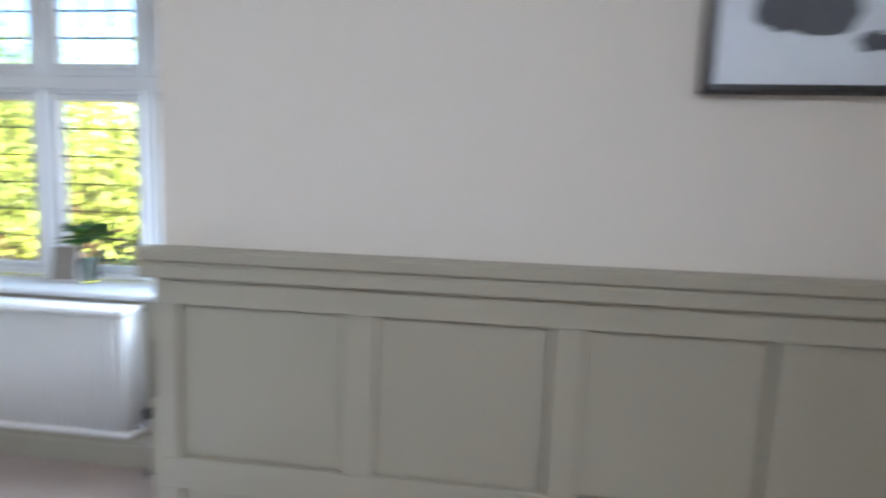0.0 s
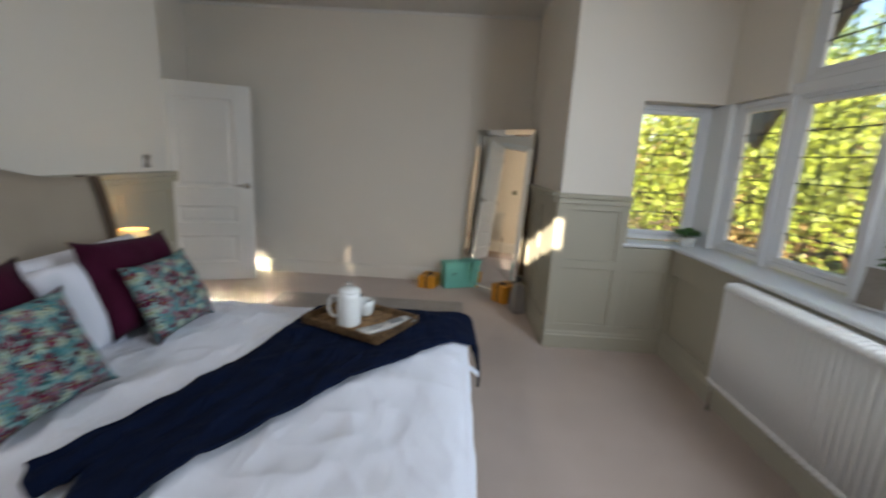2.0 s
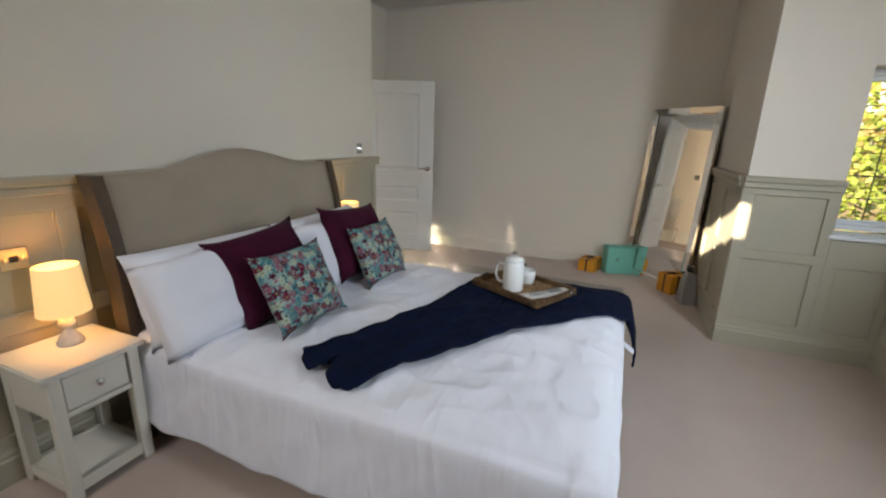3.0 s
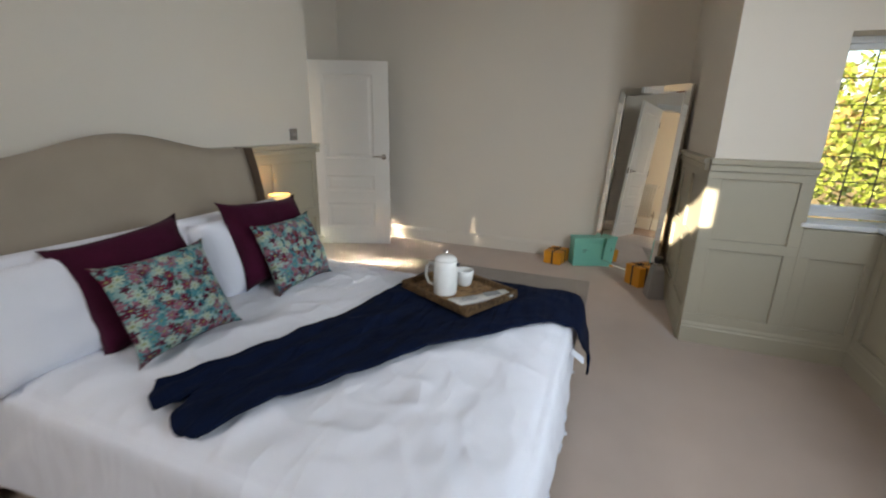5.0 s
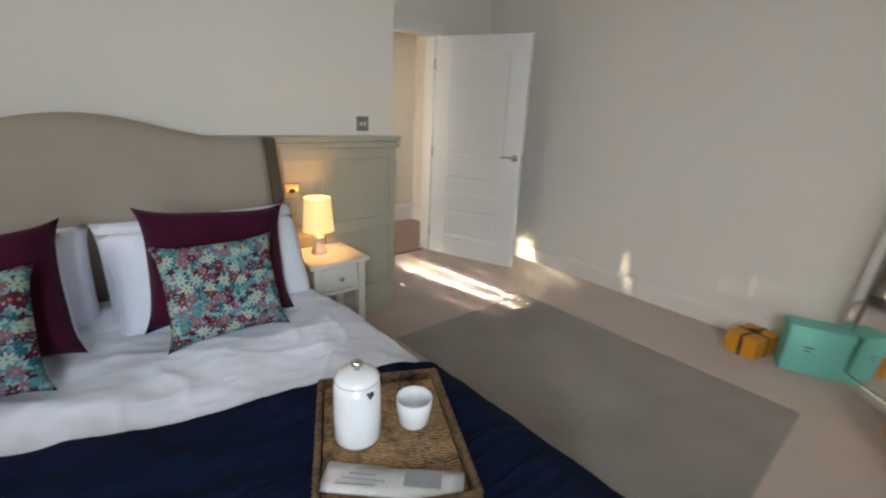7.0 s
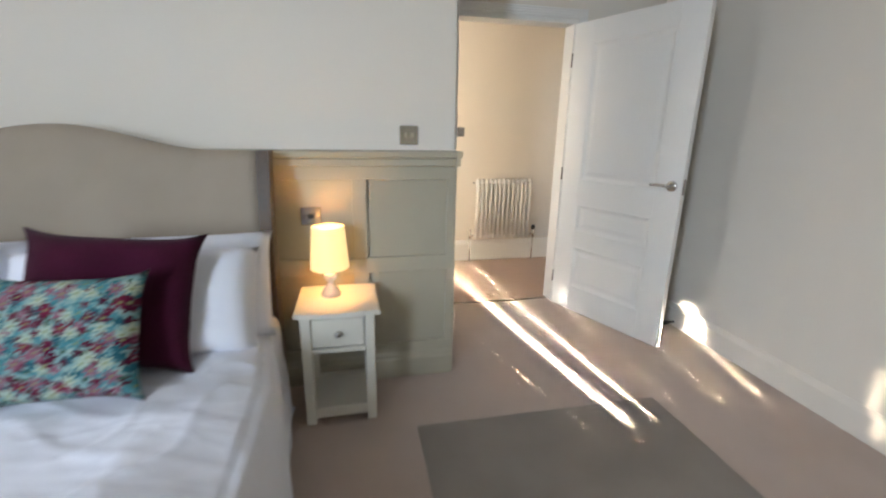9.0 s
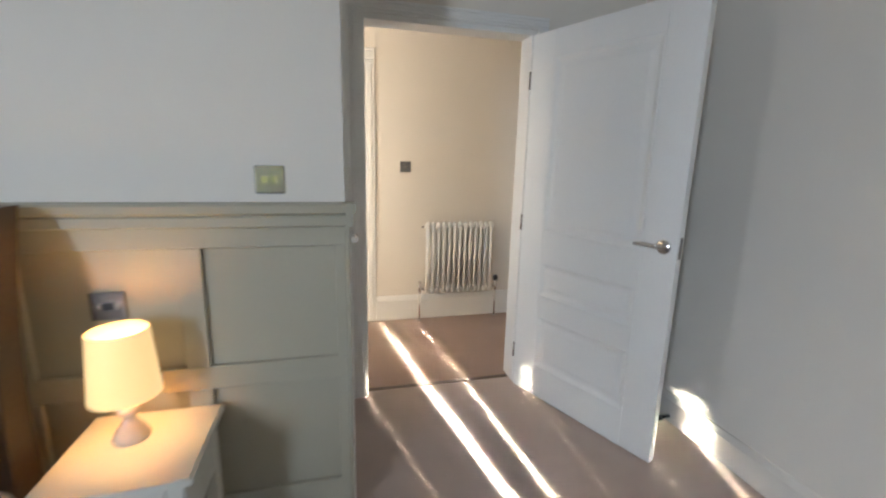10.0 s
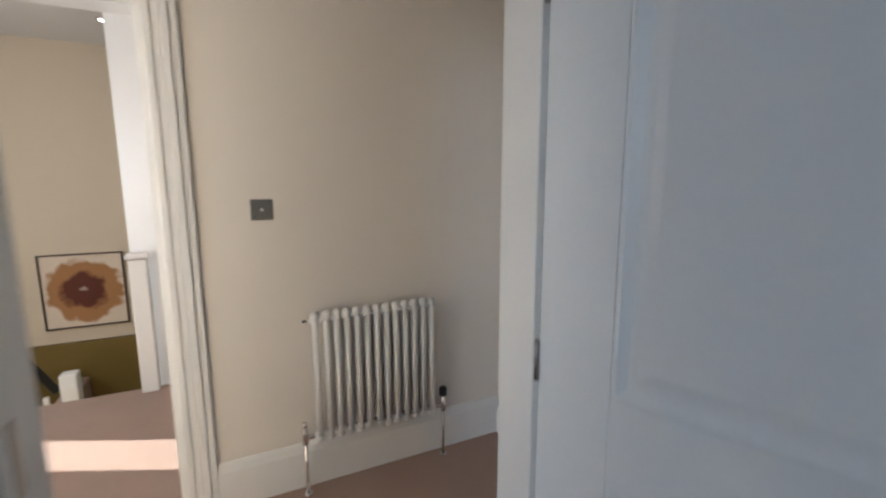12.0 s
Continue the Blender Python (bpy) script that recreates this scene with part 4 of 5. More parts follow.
cushion("floral_cushion", CF, "cushion", 0.38, 0.345, 0.14, FLORAL, pose(-0.390, -0.245, 0.578, 28, 1, -4), 0.10, 7, "floral cushions")
cushion("floral_cushion", CF, "cushion", 0.372, 0.335, 0.14, FLORAL, pose(-1.077, -0.267, 0.575, 24, 0, -1), 0.10, 8, "floral cushions")


# ---- bedside tables and lamps ----
def bedside(m, label):
    """Front faces +y; the top is 0.36 wide and 0.36 deep."""
    root = thing("bedside_table", label, "bedside table", m, "bedside tables")
    bm = bmesh.new()
    n = 10
    pts = [(-0.18, -0.18), (0.18, -0.18)] + [(0.18 - 0.36 * i / n, 0.165 + 0.016 * math.sin(math.pi * i / n)) for i in range(n + 1)]
    lo, hi = [[bm.verts.new((x, y, z)) for x, y in pts] for z in (0.528, 0.550)]
    for i in range(len(pts)):
        bm.faces.new((lo[i], lo[(i + 1) % len(pts)], hi[(i + 1) % len(pts)], hi[i]))
    bm.faces.new(lo[::-1])
    top = bm.faces.new(hi)
    bmesh.ops.bevel(bm, geom=list(top.edges), offset=0.006, segments=2, affect="EDGES")
    part("tabletop", bm, CREAM, root)
    for x in (-0.157, 0.114):
        for y in (-0.165, 0.112):
            block("leg", CREAM, root, x, x + 0.043, y, y + 0.043, 0, 0.528, bev=0.004)
    for x in (-0.152, 0.135):
        block("side_panel", CREAM, root, x, x + 0.017, -0.122, 0.112, 0.355, 0.528, bev=0.001)
        block("side_rail", CREAM, root, x, x + 0.017, -0.122, 0.112, 0.034, 0.078, bev=0.001)
    block("back_panel", CREAM, root, -0.114, 0.114, -0.160, -0.145, 0.355, 0.528, bev=0.001)
    block("rail", CREAM, root, -0.114, 0.114, 0.126, 0.150, 0.352, 0.374, bev=0.002)
    block("top_rail", CREAM, root, -0.114, 0.114, 0.126, 0.150, 0.516, 0.528, bev=0.001)
    drawer = block("drawer", CREAM, root, -0.109, 0.109, 0.124, 0.146, 0.379, 0.511, bev=0.003)
    bm = bmesh.new()
    lathe(bm, [(0.0, 0.0), (0.006, 0.0), (0.006, 0.010), (0.014, 0.016), (0.0155, 0.022), (0.010, 0.028), (0.0, 0.029)], 18)
    bmesh.ops.rotate(bm, verts=bm.verts, matrix=Matrix.Rotation(-math.pi / 2, 3, "X"))
    bmesh.ops.translate(bm, verts=bm.verts, vec=(0, 0.146, 0.447))
    part("knob", bm, CHROME, drawer, "round chrome knob")
    block("shelf", CREAM, root, -0.134, 0.134, -0.140, 0.126, 0.062, 0.078, bev=0.002)
    for y in (-0.158, 0.126):
        block("shelf_rail", CREAM, root, -0.114, 0.114, y, y + 0.024, 0.030, 0.082, bev=0.003)
    return root


def table_lamp(m, label):
    root = thing("table_lamp", label, "table lamp", m, "bedside lamps")
    bm = bmesh.new()
    lathe(bm, [(0.0, 0.0), (0.044, 0.0), (0.046, 0.007), (0.038, 0.026), (0.022, 0.050), (0.014, 0.062), (0.015, 0.070), (0.027, 0.080), (0.030, 0.092), (0.024, 0.106), (0.012, 0.116), (0.010, 0.135), (0.0, 0.136)], 28)
    part("base", bm, LAMP_GLASS, root, "clear turned glass lamp base")
    bm = bmesh.new()
    lathe(bm, [(0.012, 0.128), (0.014, 0.130), (0.014, 0.160), (0.012, 0.162)], 18)
    part("collar", bm, CHROME, root)
    bm = bmesh.new()
    lathe(bm, [(0.087, 0.135), (0.0875, 0.137), (0.0725, 0.325), (0.072, 0.327), (0.0705, 0.325), (0.0855, 0.137), (0.087, 0.135)], 36)
    part("shade", bm, SHADE, root, "tapered cream fabric shade lit from inside")
    return root


bedside(pose(-1.785, -0.965, 0), "cream painted bedside table with one drawer and shelf")
bedside(pose(0.208, -0.960, 0), "cream painted bedside table with one drawer and shelf")
for x, y in ((-1.755, -1.01), (0.178, -1.01)):
    table_lamp(pose(x, y, 0.550), "lit table lamp with cream shade and glass base")
    inner = new("bulb_light", lamp_data("bulb_light", "POINT", 0.33, (1.0, 0.68, 0.29), radius=0.03))
    inner.location = (x, y, 0.55 + 0.25)


# ---- leaning mirror in the corner ----
def leaning_mirror():
    w, h, b = 0.75, 1.722, 0.066
    foot = Vector((-3.688, 1.342, 0.0))
    root = thing("leaning_mirror", "tall silver framed mirror leaning in the room corner", "mirror", pose(foot.x, foot.y, 0.0, 0, 0, MIRROR_YAW) @ pose(0, 0, 0.004, -MIRROR_LEAN, 0, 0))
    block("backing", BACKING, root, -w / 2 + 0.004, w / 2 - 0.004, 0.004, 0.022, 0.004, h - 0.004, bev=0.002)
    block("mirror_glass", MIRROR, root, -w / 2 + b, w / 2 - b, -0.002, 0.004, b, h - b, bev=0)
    # four bevelled strips, each sloping from a raised ridge down to the edges
    def strip(a, c, d, e):
        bm = bmesh.new()
        lo, hi = 0.003, -0.016
        outer = [Vector(p) for p in (a, c)]
        inner = [Vector(p) for p in (e, d)]
        q1 = [o.lerp(i, 0.03) for o, i in zip(outer, inner)]
        q2 = [o.lerp(i, 0.80) for o, i in zip(outer, inner)]
        lines = [(outer, lo), (q1, hi), (q2, hi + 0.004), (inner, lo - 0.0105)]
        vs = [[bm.verts.new((p.x, y, p.y)) for p in pts] for pts, y in lines]
        for r, s in zip(vs, vs[1:]):
            bm.faces.new((r[0], r[1], s[1], s[0]))
        part("frame_strip", bm, MIRROR, root, "bevelled mirror glass strip")
    o = [(-w / 2, 0), (w / 2, 0), (w / 2, h), (-w / 2, h)]
    n = [(-w / 2 + b, b), (w / 2 - b, b), (w / 2 - b, h - b), (-w / 2 + b, h - b)]
    for i in range(4):
        j = (i + 1) % 4
        strip(o[i], o[j], n[j], n[i])
    return root


MIRROR_YAW, MIRROR_LEAN = 45.2, 3.8
leaning_mirror()


# ---- gift boxes and bag ----
def gift(name, label, x, y, yaw, w, d, h, paper, ribbon, bow=True):
    root = thing(name, label, "gift box", pose(x, y, 0.001, 0, 0, yaw), "wrapped gifts")
    block("box_body", paper, root, -w / 2, w / 2, -d / 2, d / 2, 0, h, bev=0.004)
    if ribbon:
        t = 0.009
        for lim in ((-t, t, -d / 2 - 0.002, d / 2 + 0.002), (-w / 2 - 0.002, w / 2 + 0.002, -t, t)):
            block("ribbon_band", ribbon, root, *lim, -0.0005, h + 0.002, bev=0)
        bm = bmesh.new()
        for k in range(4):
            a = k * math.pi / 2 + 0.6
            c, s = math.cos(a), math.sin(a)
            tube(bm, [(0.0, 0.0, h + 0.004), (0.022 * c, 0.022 * s, h + 0.020), (0.040 * c, 0.040 * s, h + 0.012), (0.020 * c, 0.020 * s, h + 0.004)], [0.003, 0.006, 0.006, 0.003], 6)
        part("bow", bm, ribbon, root)
    return root


gift("gift_box", "mustard wrapped gift box with brown ribbon on carpet", -3.845, 0.715, -14, 0.25, 0.18, 0.130, YELLOW, RIBBON)
gift("gift_box", "mustard wrapped gift box with brown ribbon beside mirror", -3.44, 1.490, 38, 0.18, 0.15, 0.180, YELLOW, RIBBON)
mint = gift("gift_box", "mint green card gift box standing by the mirror", -3.875, 1.000, 22, 0.15, 0.29, 0.29, MINT, None)
for i, w in enumerate((0.05, 0.035)):
    block("print_bar", INK, mint, 0.0755, 0.0765, -0.06 + i * 0.004, -0.06 + w, 0.165 - i * 0.022, 0.173 - i * 0.022, bev=0)
block("lid_seam", MINT, mint, -0.078, 0.078, -0.148, 0.148, 0.245, 0.292, bev=0.003)

bag = thing("gift_bag", "tall silver-grey gift bag with dark neck by panelling", "gift bag", pose(-3.17, 1.600, 0.001, 0, 0, 12) @ Matrix.Diagonal((1.2, 1.2, 1.15, 1)), "wrapped gifts")
bm = bmesh.new()
lo = [bm.verts.new(p) for p in ((-0.065, -0.055, 0), (0.065, -0.055, 0), (0.065, 0.055, 0), (-0.065, 0.055, 0))]
hi = [bm.verts.new(p) for p in ((-0.045, -0.035, 0.22), (0.045, -0.035, 0.22), (0.045, 0.035, 0.22), (-0.045, 0.035, 0.22))]
top = [bm.verts.new(p) for p in ((-0.026, -0.024, 0.245), (0.026, -0.024, 0.245), (0.026, 0.024, 0.245), (-0.026, 0.024, 0.245))]
for a, b in ((lo, hi), (hi, top)):
    for i in range(4):
        bm.faces.new((a[i], a[(i + 1) % 4], b[(i + 1) % 4], b[i]))
bm.faces.new(lo[::-1])
bm.faces.new(top)
bmesh.ops.bevel(bm, geom=list(bm.edges), offset=0.006, segments=1, affect="EDGES")
part("bag_body", bm, SILVER, bag)
bm = bmesh.new()
lathe(bm, [(0.0, 0.243), (0.025, 0.243), (0.025, 0.262), (0.0, 0.262)], 18)
part("collar", bm, CHROME, bag)
bm = bmesh.new()
lathe(bm, [(0.0, 0.262), (0.027, 0.262), (0.028, 0.300), (0.024, 0.305), (0.0, 0.306)], 18)
part("cap", bm, BLACK, bag, "black cap")

# ---- breakfast tray on the bed ----
corner_l, corner_f = Vector((-1.175, 0.240)), Vector((-0.972, 0.642))
ux = (corner_f - corner_l).normalized()
TW, TD = 0.45, 0.335
cen = corner_l + ux * TW / 2 + Vector((-ux.y, ux.x)) * TD / 2
tray_yaw = math.degrees(math.atan2(ux.y, ux.x))
TZ = 0.584
tray_pose = pose(cen.x, cen.y, TZ, 0, 0, tray_yaw)
tray = thing("tray", "woven banana-leaf tray lying on the navy throw", "tray", tray_pose)
block("tray_bottom", WEAVE, tray, -TW / 2 + 0.01, TW / 2 - 0.01, -TD / 2 + 0.01, TD / 2 - 0.01, 0.0, 0.010, bev=0.002)
for a, b in (((-TW / 2, -TD / 2), (TW / 2, -TD / 2)), ((TW / 2, -TD / 2), (TW / 2, TD / 2)), ((TW / 2, TD / 2), (-TW / 2, TD / 2)), ((-TW / 2, TD / 2), (-TW / 2, -TD / 2))):
    bm = bmesh.new()
    n = 52
    for lane in range(3):
        pts = []
        for i in range(n + 1):
            k = i / n
            ph = math.pi * i + lane * math.pi
            px, py = a[0] + (b[0] - a[0]) * k, a[1] + (b[1] - a[1]) * k
            ox, oy = (b[1] - a[1]), -(b[0] - a[0])
            ln = math.hypot(ox, oy)
            pts.append((px + ox / ln * 0.0012 * math.cos(ph), py + oy / ln * 0.0012 * math.cos(ph), 0.006 + 0.012 * lane + 0.001 * noise.noise((k * 20, lane, 1))))
        tube(bm, pts, [0.0078 + 0.0007 * math.cos(math.pi * i) for i in range(n + 1)], 7)
    part("rim", bm, WEAVE, tray, "plaited rim")


def on_tray(x, y, yaw=0.0):
    """Pose of a thing at (x, y) of the tray, on its bottom."""
    return tray_pose @ pose(x, y, 0.0105, 0, 0, yaw)


def tray_xy(px, py):
    v = tray_pose.inverted() @ Vector((px, py, TZ))
    return v.x, v.y


x, y = tray_xy(-1.165, 0.470)
pot = thing("teapot", "white ceramic cafetiere with lid, knob and handle", "teapot", on_tray(x, y, 0) @ Matrix.Diagonal((1.2, 1.2, 1.15, 1)))
bm = bmesh.new()
lathe(bm, [(0.0, 0.0), (0.044, 0.0), (0.047, 0.006), (0.048, 0.06), (0.047, 0.120), (0.044, 0.142), (0.040, 0.144), (0.042, 0.12), (0.042, 0.02), (0.0, 0.01)], 36)
part("pot_body", bm, CERAMIC, pot)
bm = bmesh.new()
lathe(bm, [(0.0, 0.150), (0.0445, 0.143), (0.0445, 0.148), (0.036, 0.158), (0.018, 0.163), (0.0, 0.164)], 36)
lid = part("lid", bm, CERAMIC, pot)
bm = bmesh.new()
lathe(bm, [(0.0, 0.163), (0.006, 0.163), (0.006, 0.170), (0.012, 0.174), (0.012, 0.181), (0.007, 0.185), (0.0, 0.186)], 18)
part("lid_knob", bm, CHROME, lid, "metal lid knob")
head = math.radians(-tray_yaw)
hd = Vector((math.cos(head + math.radians(272)), math.sin(head + math.radians(272)), 0))
bm = bmesh.new()
tube(bm, [hd * 0.044 + Vector((0, 0, 0.118)), hd * 0.066 + Vector((0, 0, 0.122)), hd * 0.080 + Vector((0, 0, 0.105)), hd * 0.082 + Vector((0, 0, 0.065)), hd * 0.070 + Vector((0, 0, 0.036)), hd * 0.046 + Vector((0, 0, 0.030))], 0.0065, 10)
part("handle", bm, CERAMIC, pot)
# no hole is cut: the opening's darkness is put into the wedge's colour
bm = bmesh.new()
sp = -hd
side = Vector((-sp.y, sp.x, 0))
v = [bm.verts.new(p) for p in (sp * 0.045 + side * 0.008 + Vector((0, 0, 0.134)), sp * 0.045 - side * 0.008 + Vector((0, 0, 0.134)), sp * 0.060 + Vector((0, 0, 0.136)), sp * 0.047 + Vector((0, 0, 0.116)))]
for q in ((0, 2, 3), (1, 3, 2), (0, 3, 1)):
    bm.faces.new([v[i] for i in q])
part("spout", bm, INK, pot, "solid dark wedge in place of a spout opening")
x, y = tray_xy(-1.300, 0.520)
cup = thing("mug", "white ceramic mug without saucer on the tray", "mug", on_tray(x, y, 0) @ Matrix.Diagonal((1.12, 1.12, 1.12, 1)))
bm = bmesh.new()
lathe(bm, [(0.0, 0.0), (0.026, 0.0), (0.034, 0.010), (0.040, 0.045), (0.0415, 0.072), (0.0395, 0.073), (0.037, 0.045), (0.030, 0.014), (0.0, 0.010)], 32)
part("mug_body", bm, CERAMIC, cup)
bm = bmesh.new()
hd2 = Vector((math.cos(head + 3.6), math.sin(head + 3.6), 0))
tube(bm, [hd2 * 0.038 + Vector((0, 0, 0.058)), hd2 * 0.058 + Vector((0, 0, 0.056)), hd2 * 0.062 + Vector((0, 0, 0.036)), hd2 * 0.036 + Vector((0, 0, 0.020))], 0.005, 8)
part("handle", bm, CERAMIC, cup)

x, y = tray_xy(-1.145, 0.645)
paper = thing("newspaper", "folded newspaper lying on the tray", "newspaper", on_tray(x, y, -tray_yaw + 136))
for k in range(3):
    bm = bmesh.new()
    sheet(bm, [[(-0.150 + 0.30 * i / 8 + 0.004 * k, -0.038 + 0.076 * j / 3 - 0.003 * k, 0.003 + k * 0.006 + 0.004 * math.sin(i * 0.8 + k) * (j / 3)) for i in range(9)] for j in range(4)])
    md = part("folded_sheet", bm, PAPER, paper).modifiers.new("thick", "SOLIDIFY")
    md.thickness = 0.003
for i in range(4):
    block("print_bar", NEWS_INK, paper, -0.115 + i * 0.012, -0.03 + 0.02 * (i % 2), -0.028 + i * 0.014, -0.0255 + i * 0.014, 0.0195, 0.0215, bev=0)
block("print_picture", NEWS_INK, paper, 0.03, 0.11, -0.02, 0.025, 0.0195, 0.0212, bev=0)

# ---- things on the sill ----
card = thing("photo_frame", "small pale framed card standing on the window sill", "photo frame", pose(-1.055, 2.775, 0.860, 0, 0, 14))
tilt = pose(0, 0, 0.001, -8, 0, 0)
bm = bmesh.new()
for lim in ((-0.068, -0.058, 0, 0.19), (0.058, 0.068, 0, 0.19), (-0.058, 0.058, 0, 0.010), (-0.058, 0.058, 0.18, 0.19)):
    box(bm, lim[0], lim[1], -0.008, 0.008, lim[2], lim[3], bev=0.002)
bmesh.ops.transform(bm, matrix=tilt, verts=bm.verts)
part("surround", bm, FRAME_WHITE, card)
bm = bmesh.new()
box(bm, -0.058, 0.058, -0.002, 0.004, 0.01, 0.18)
bmesh.ops.transform(bm, matrix=tilt, verts=bm.verts)
part("card", bm, CARD, card)
bm = bmesh.new()
box(bm, -0.015, 0.015, 0.02, 0.07, 0, 0.006)
part("strut", bm, FRAME_WHITE, card)


def leaf_blades(bm, n, height, spread, size, rnd, at=(0, 0, 0)):
    for k in range(n):
        a = rnd.uniform(0, 2 * math.pi)
        r = spread * rnd.random() ** 0.6
        top = Vector((at[0] + r * math.cos(a), at[1] + r * math.sin(a), at[2] + height * rnd.uniform(0.45, 1.0)))
        d = Vector((math.cos(a), math.sin(a), rnd.uniform(0.1, 0.9))).normalized()
        s = d.cross(Vector((0, 0, 1))).normalized() * size * 0.5 * rnd.uniform(0.7, 1.2)
        ln = size * 1.5 * rnd.uniform(0.7, 1.2)
        v = [bm.verts.new(p) for p in (top, top + d * ln * 0.5 + s + Vector((0, 0, 0.006)), top + d * ln - Vector((0, 0, 0.012)), top + d * ln * 0.5 - s + Vector((0, 0, 0.006)))]
        bm.faces.new(v)


rnd = random.Random(5)
vase = thing("vase_plant", "leafy green cutting in a clear glass vase", "plant", pose(-0.90, 2.775, 0.860))
bm = bmesh.new()
lathe(bm, [(0.0, 0.001), (0.036, 0.001), (0.040, 0.02), (0.046, 0.13), (0.044, 0.13), (0.037, 0.02), (0.0, 0.012)], 28)
part("vase", bm, CLEAR, vase, "clear glass vase")
bm = bmesh.new()
for k in range(9):
    a = rnd.uniform(0, 6.28)
    tube(bm, [(0.012 * math.cos(a), 0.012 * math.sin(a), 0.015), (0.02 * math.cos(a + 1), 0.02 * math.sin(a + 1), 0.13), (0.07 * math.cos(a), 0.07 * math.sin(a), 0.20 + 0.06 * rnd.random())], 0.002, 5)
part("stems", bm, PLANT, vase)
bm = bmesh.new()
leaf_blades(bm, 110, 0.17, 0.060, 0.050, rnd, (0, 0, 0.125))
part("foliage", bm, PLANT, vase)
pot_plant = thing("succulent", "small green succulent in a white pot", "plant", pose(-2.44, 2.70, 0.860) @ Matrix.Diagonal((1.3, 1.3, 1.3, 1)))
bm = bmesh.new()
lathe(bm, [(0.0, 0.0), (0.036, 0.0), (0.045, 0.05), (0.042, 0.05), (0.038, 0.04), (0.0, 0.04)], 24)
part("plant_pot", bm, CERAMIC, pot_plant)
bm = bmesh.new()
leaf_blades(bm, 60, 0.045, 0.045, 0.03, rnd, (0, 0, 0.035))
part("foliage", bm, PLANT, pot_plant)


# ---- pictures ----
def stain_material(name, ground, ring, core):
    """A watercolour blossom: soft rings round the middle of the sheet."""
    m = material(name, ground, 0.8, scale=4, fine=80, bump=0.05, vary=0.05)
    t = m.node_tree
    b = t.nodes["Principled BSDF"]
    under = b.inputs["Base Color"].links[0].from_socket
    co = t.nodes.new("ShaderNodeTexCoord")
    ln = t.nodes.new("ShaderNodeVectorMath")
    ln.operation = "LENGTH"
    t.links.new(co.outputs["Object"], ln.inputs[0])
    nz = t.nodes.new("ShaderNodeTexNoise")
    nz.inputs["Scale"].default_value = 9
    t.links.new(co.outputs["Object"], nz.inputs["Vector"])
    add = t.nodes.new("ShaderNodeMath")
    add.operation, add.inputs[1].default_value = "MULTIPLY_ADD", 0.16
    t.links.new(nz.outputs[0], add.inputs[0])
    t.links.new(ln.outputs["Value"], add.inputs[2])
    ramp = t.nodes.new("ShaderNodeValToRGB")
    e = ramp.color_ramp.elements
    e[0].position, e[0].color = 0.085, (*ground, 1)
    e[1].position, e[1].color = 0.37, (*ground, 1)
    for p, c in ((0.115, core), (0.215, core), (0.26, ring), (0.335, ring)):
        n = e.new(p)
        n.color = (*c, 1)
    t.links.new(add.outputs[0], ramp.inputs[0])
    t.links.new(ramp.outputs[0], b.inputs["Base Color"])
    return m


def picture(name, label, m, w, h, rim_mat, art, rim=0.018):
    """Hangs on a wall that faces its own -y; centre at its origin."""
    root = thing(name, label, "picture", m)
    bm = bmesh.new()
    for lim in ((-w / 2, -w / 2 + rim, -h / 2, h / 2), (w / 2 - rim, w / 2, -h / 2, h / 2), (-w / 2 + rim, w / 2 - rim, -h / 2, -h / 2 + rim), (-w / 2 + rim, w / 2 - rim, h / 2 - rim, h / 2)):
        box(bm, lim[0], lim[1], -0.028, -0.001, lim[2], lim[3], bev=0.002)
    part("picture_frame", bm, rim_mat, root)
    bm = bmesh.new()
    box(bm, -w / 2 + rim, w / 2 - rim, -0.012, -0.004, -h / 2 + rim, h / 2 - rim)
    part("print", bm, art, root)
    return root


BOARD = material("pale_mount_board", (0.60, 0.61, 0.64), 0.75, scale=6, fine=100, bump=0.03, vary=0.05)
pic = picture("framed_print", "black framed print with a dark grey shape", pose(1.905, YW, 1.93, 0, 0, 0), 0.70, 0.72, BLACK, BOARD, 0.014)
n = 40
for cx, cz, rx_, rz_, seed in ((-0.14, -0.205, 0.080, 0.046, 1), (-0.215, -0.190, 0.055, 0.050, 5), (-0.035, -0.262, 0.035, 0.020, 9)):
    bm = bmesh.new()
    ring = []
    for i in range(n):
        a = 2 * math.pi * i / n
        k = 1 + 0.35 * noise.noise((math.cos(a) * 1.6, math.sin(a) * 1.6, seed))
        ring.append(bm.verts.new((cx + rx_ * k * math.cos(a), -0.0135 - 0.0003 * seed / 5, cz + rz_ * k * math.sin(a))))
    bm.faces.new(ring)
    part("printed_blot", bm, INK, pic, "dark grey blot")
bm = bmesh.new()
box(bm, -0.33, 0.33, -0.0185, -0.0165, -0.34, 0.34)
pg = part("cover_glass", bm, CLEAR, pic)
pg.visible_shadow = False

# ---- landing and stairwell ----
BLOOM = stain_material("blossom_watercolour", (0.66, 0.57, 0.45), (0.34, 0.17, 0.06), (0.10, 0.025, 0.012))
picture("framed_print", "thin dark framed brown blossom print on stair wall", pose(-1.54, -6.0, 0.46, 0, 0, 180), 0.60, 0.66, DARKWOOD, BLOOM, 0.012)
wainscot("wainscot_stair", "y", -6.0, 1, -3.2, 0.0, [(-2.75, -2.1), (-2.0, -1.35), (-1.25, -0.6)], [(-1.05, -0.16)], -0.08, OLIVE, dado=False, foot=-2.9)
bm = bmesh.new()
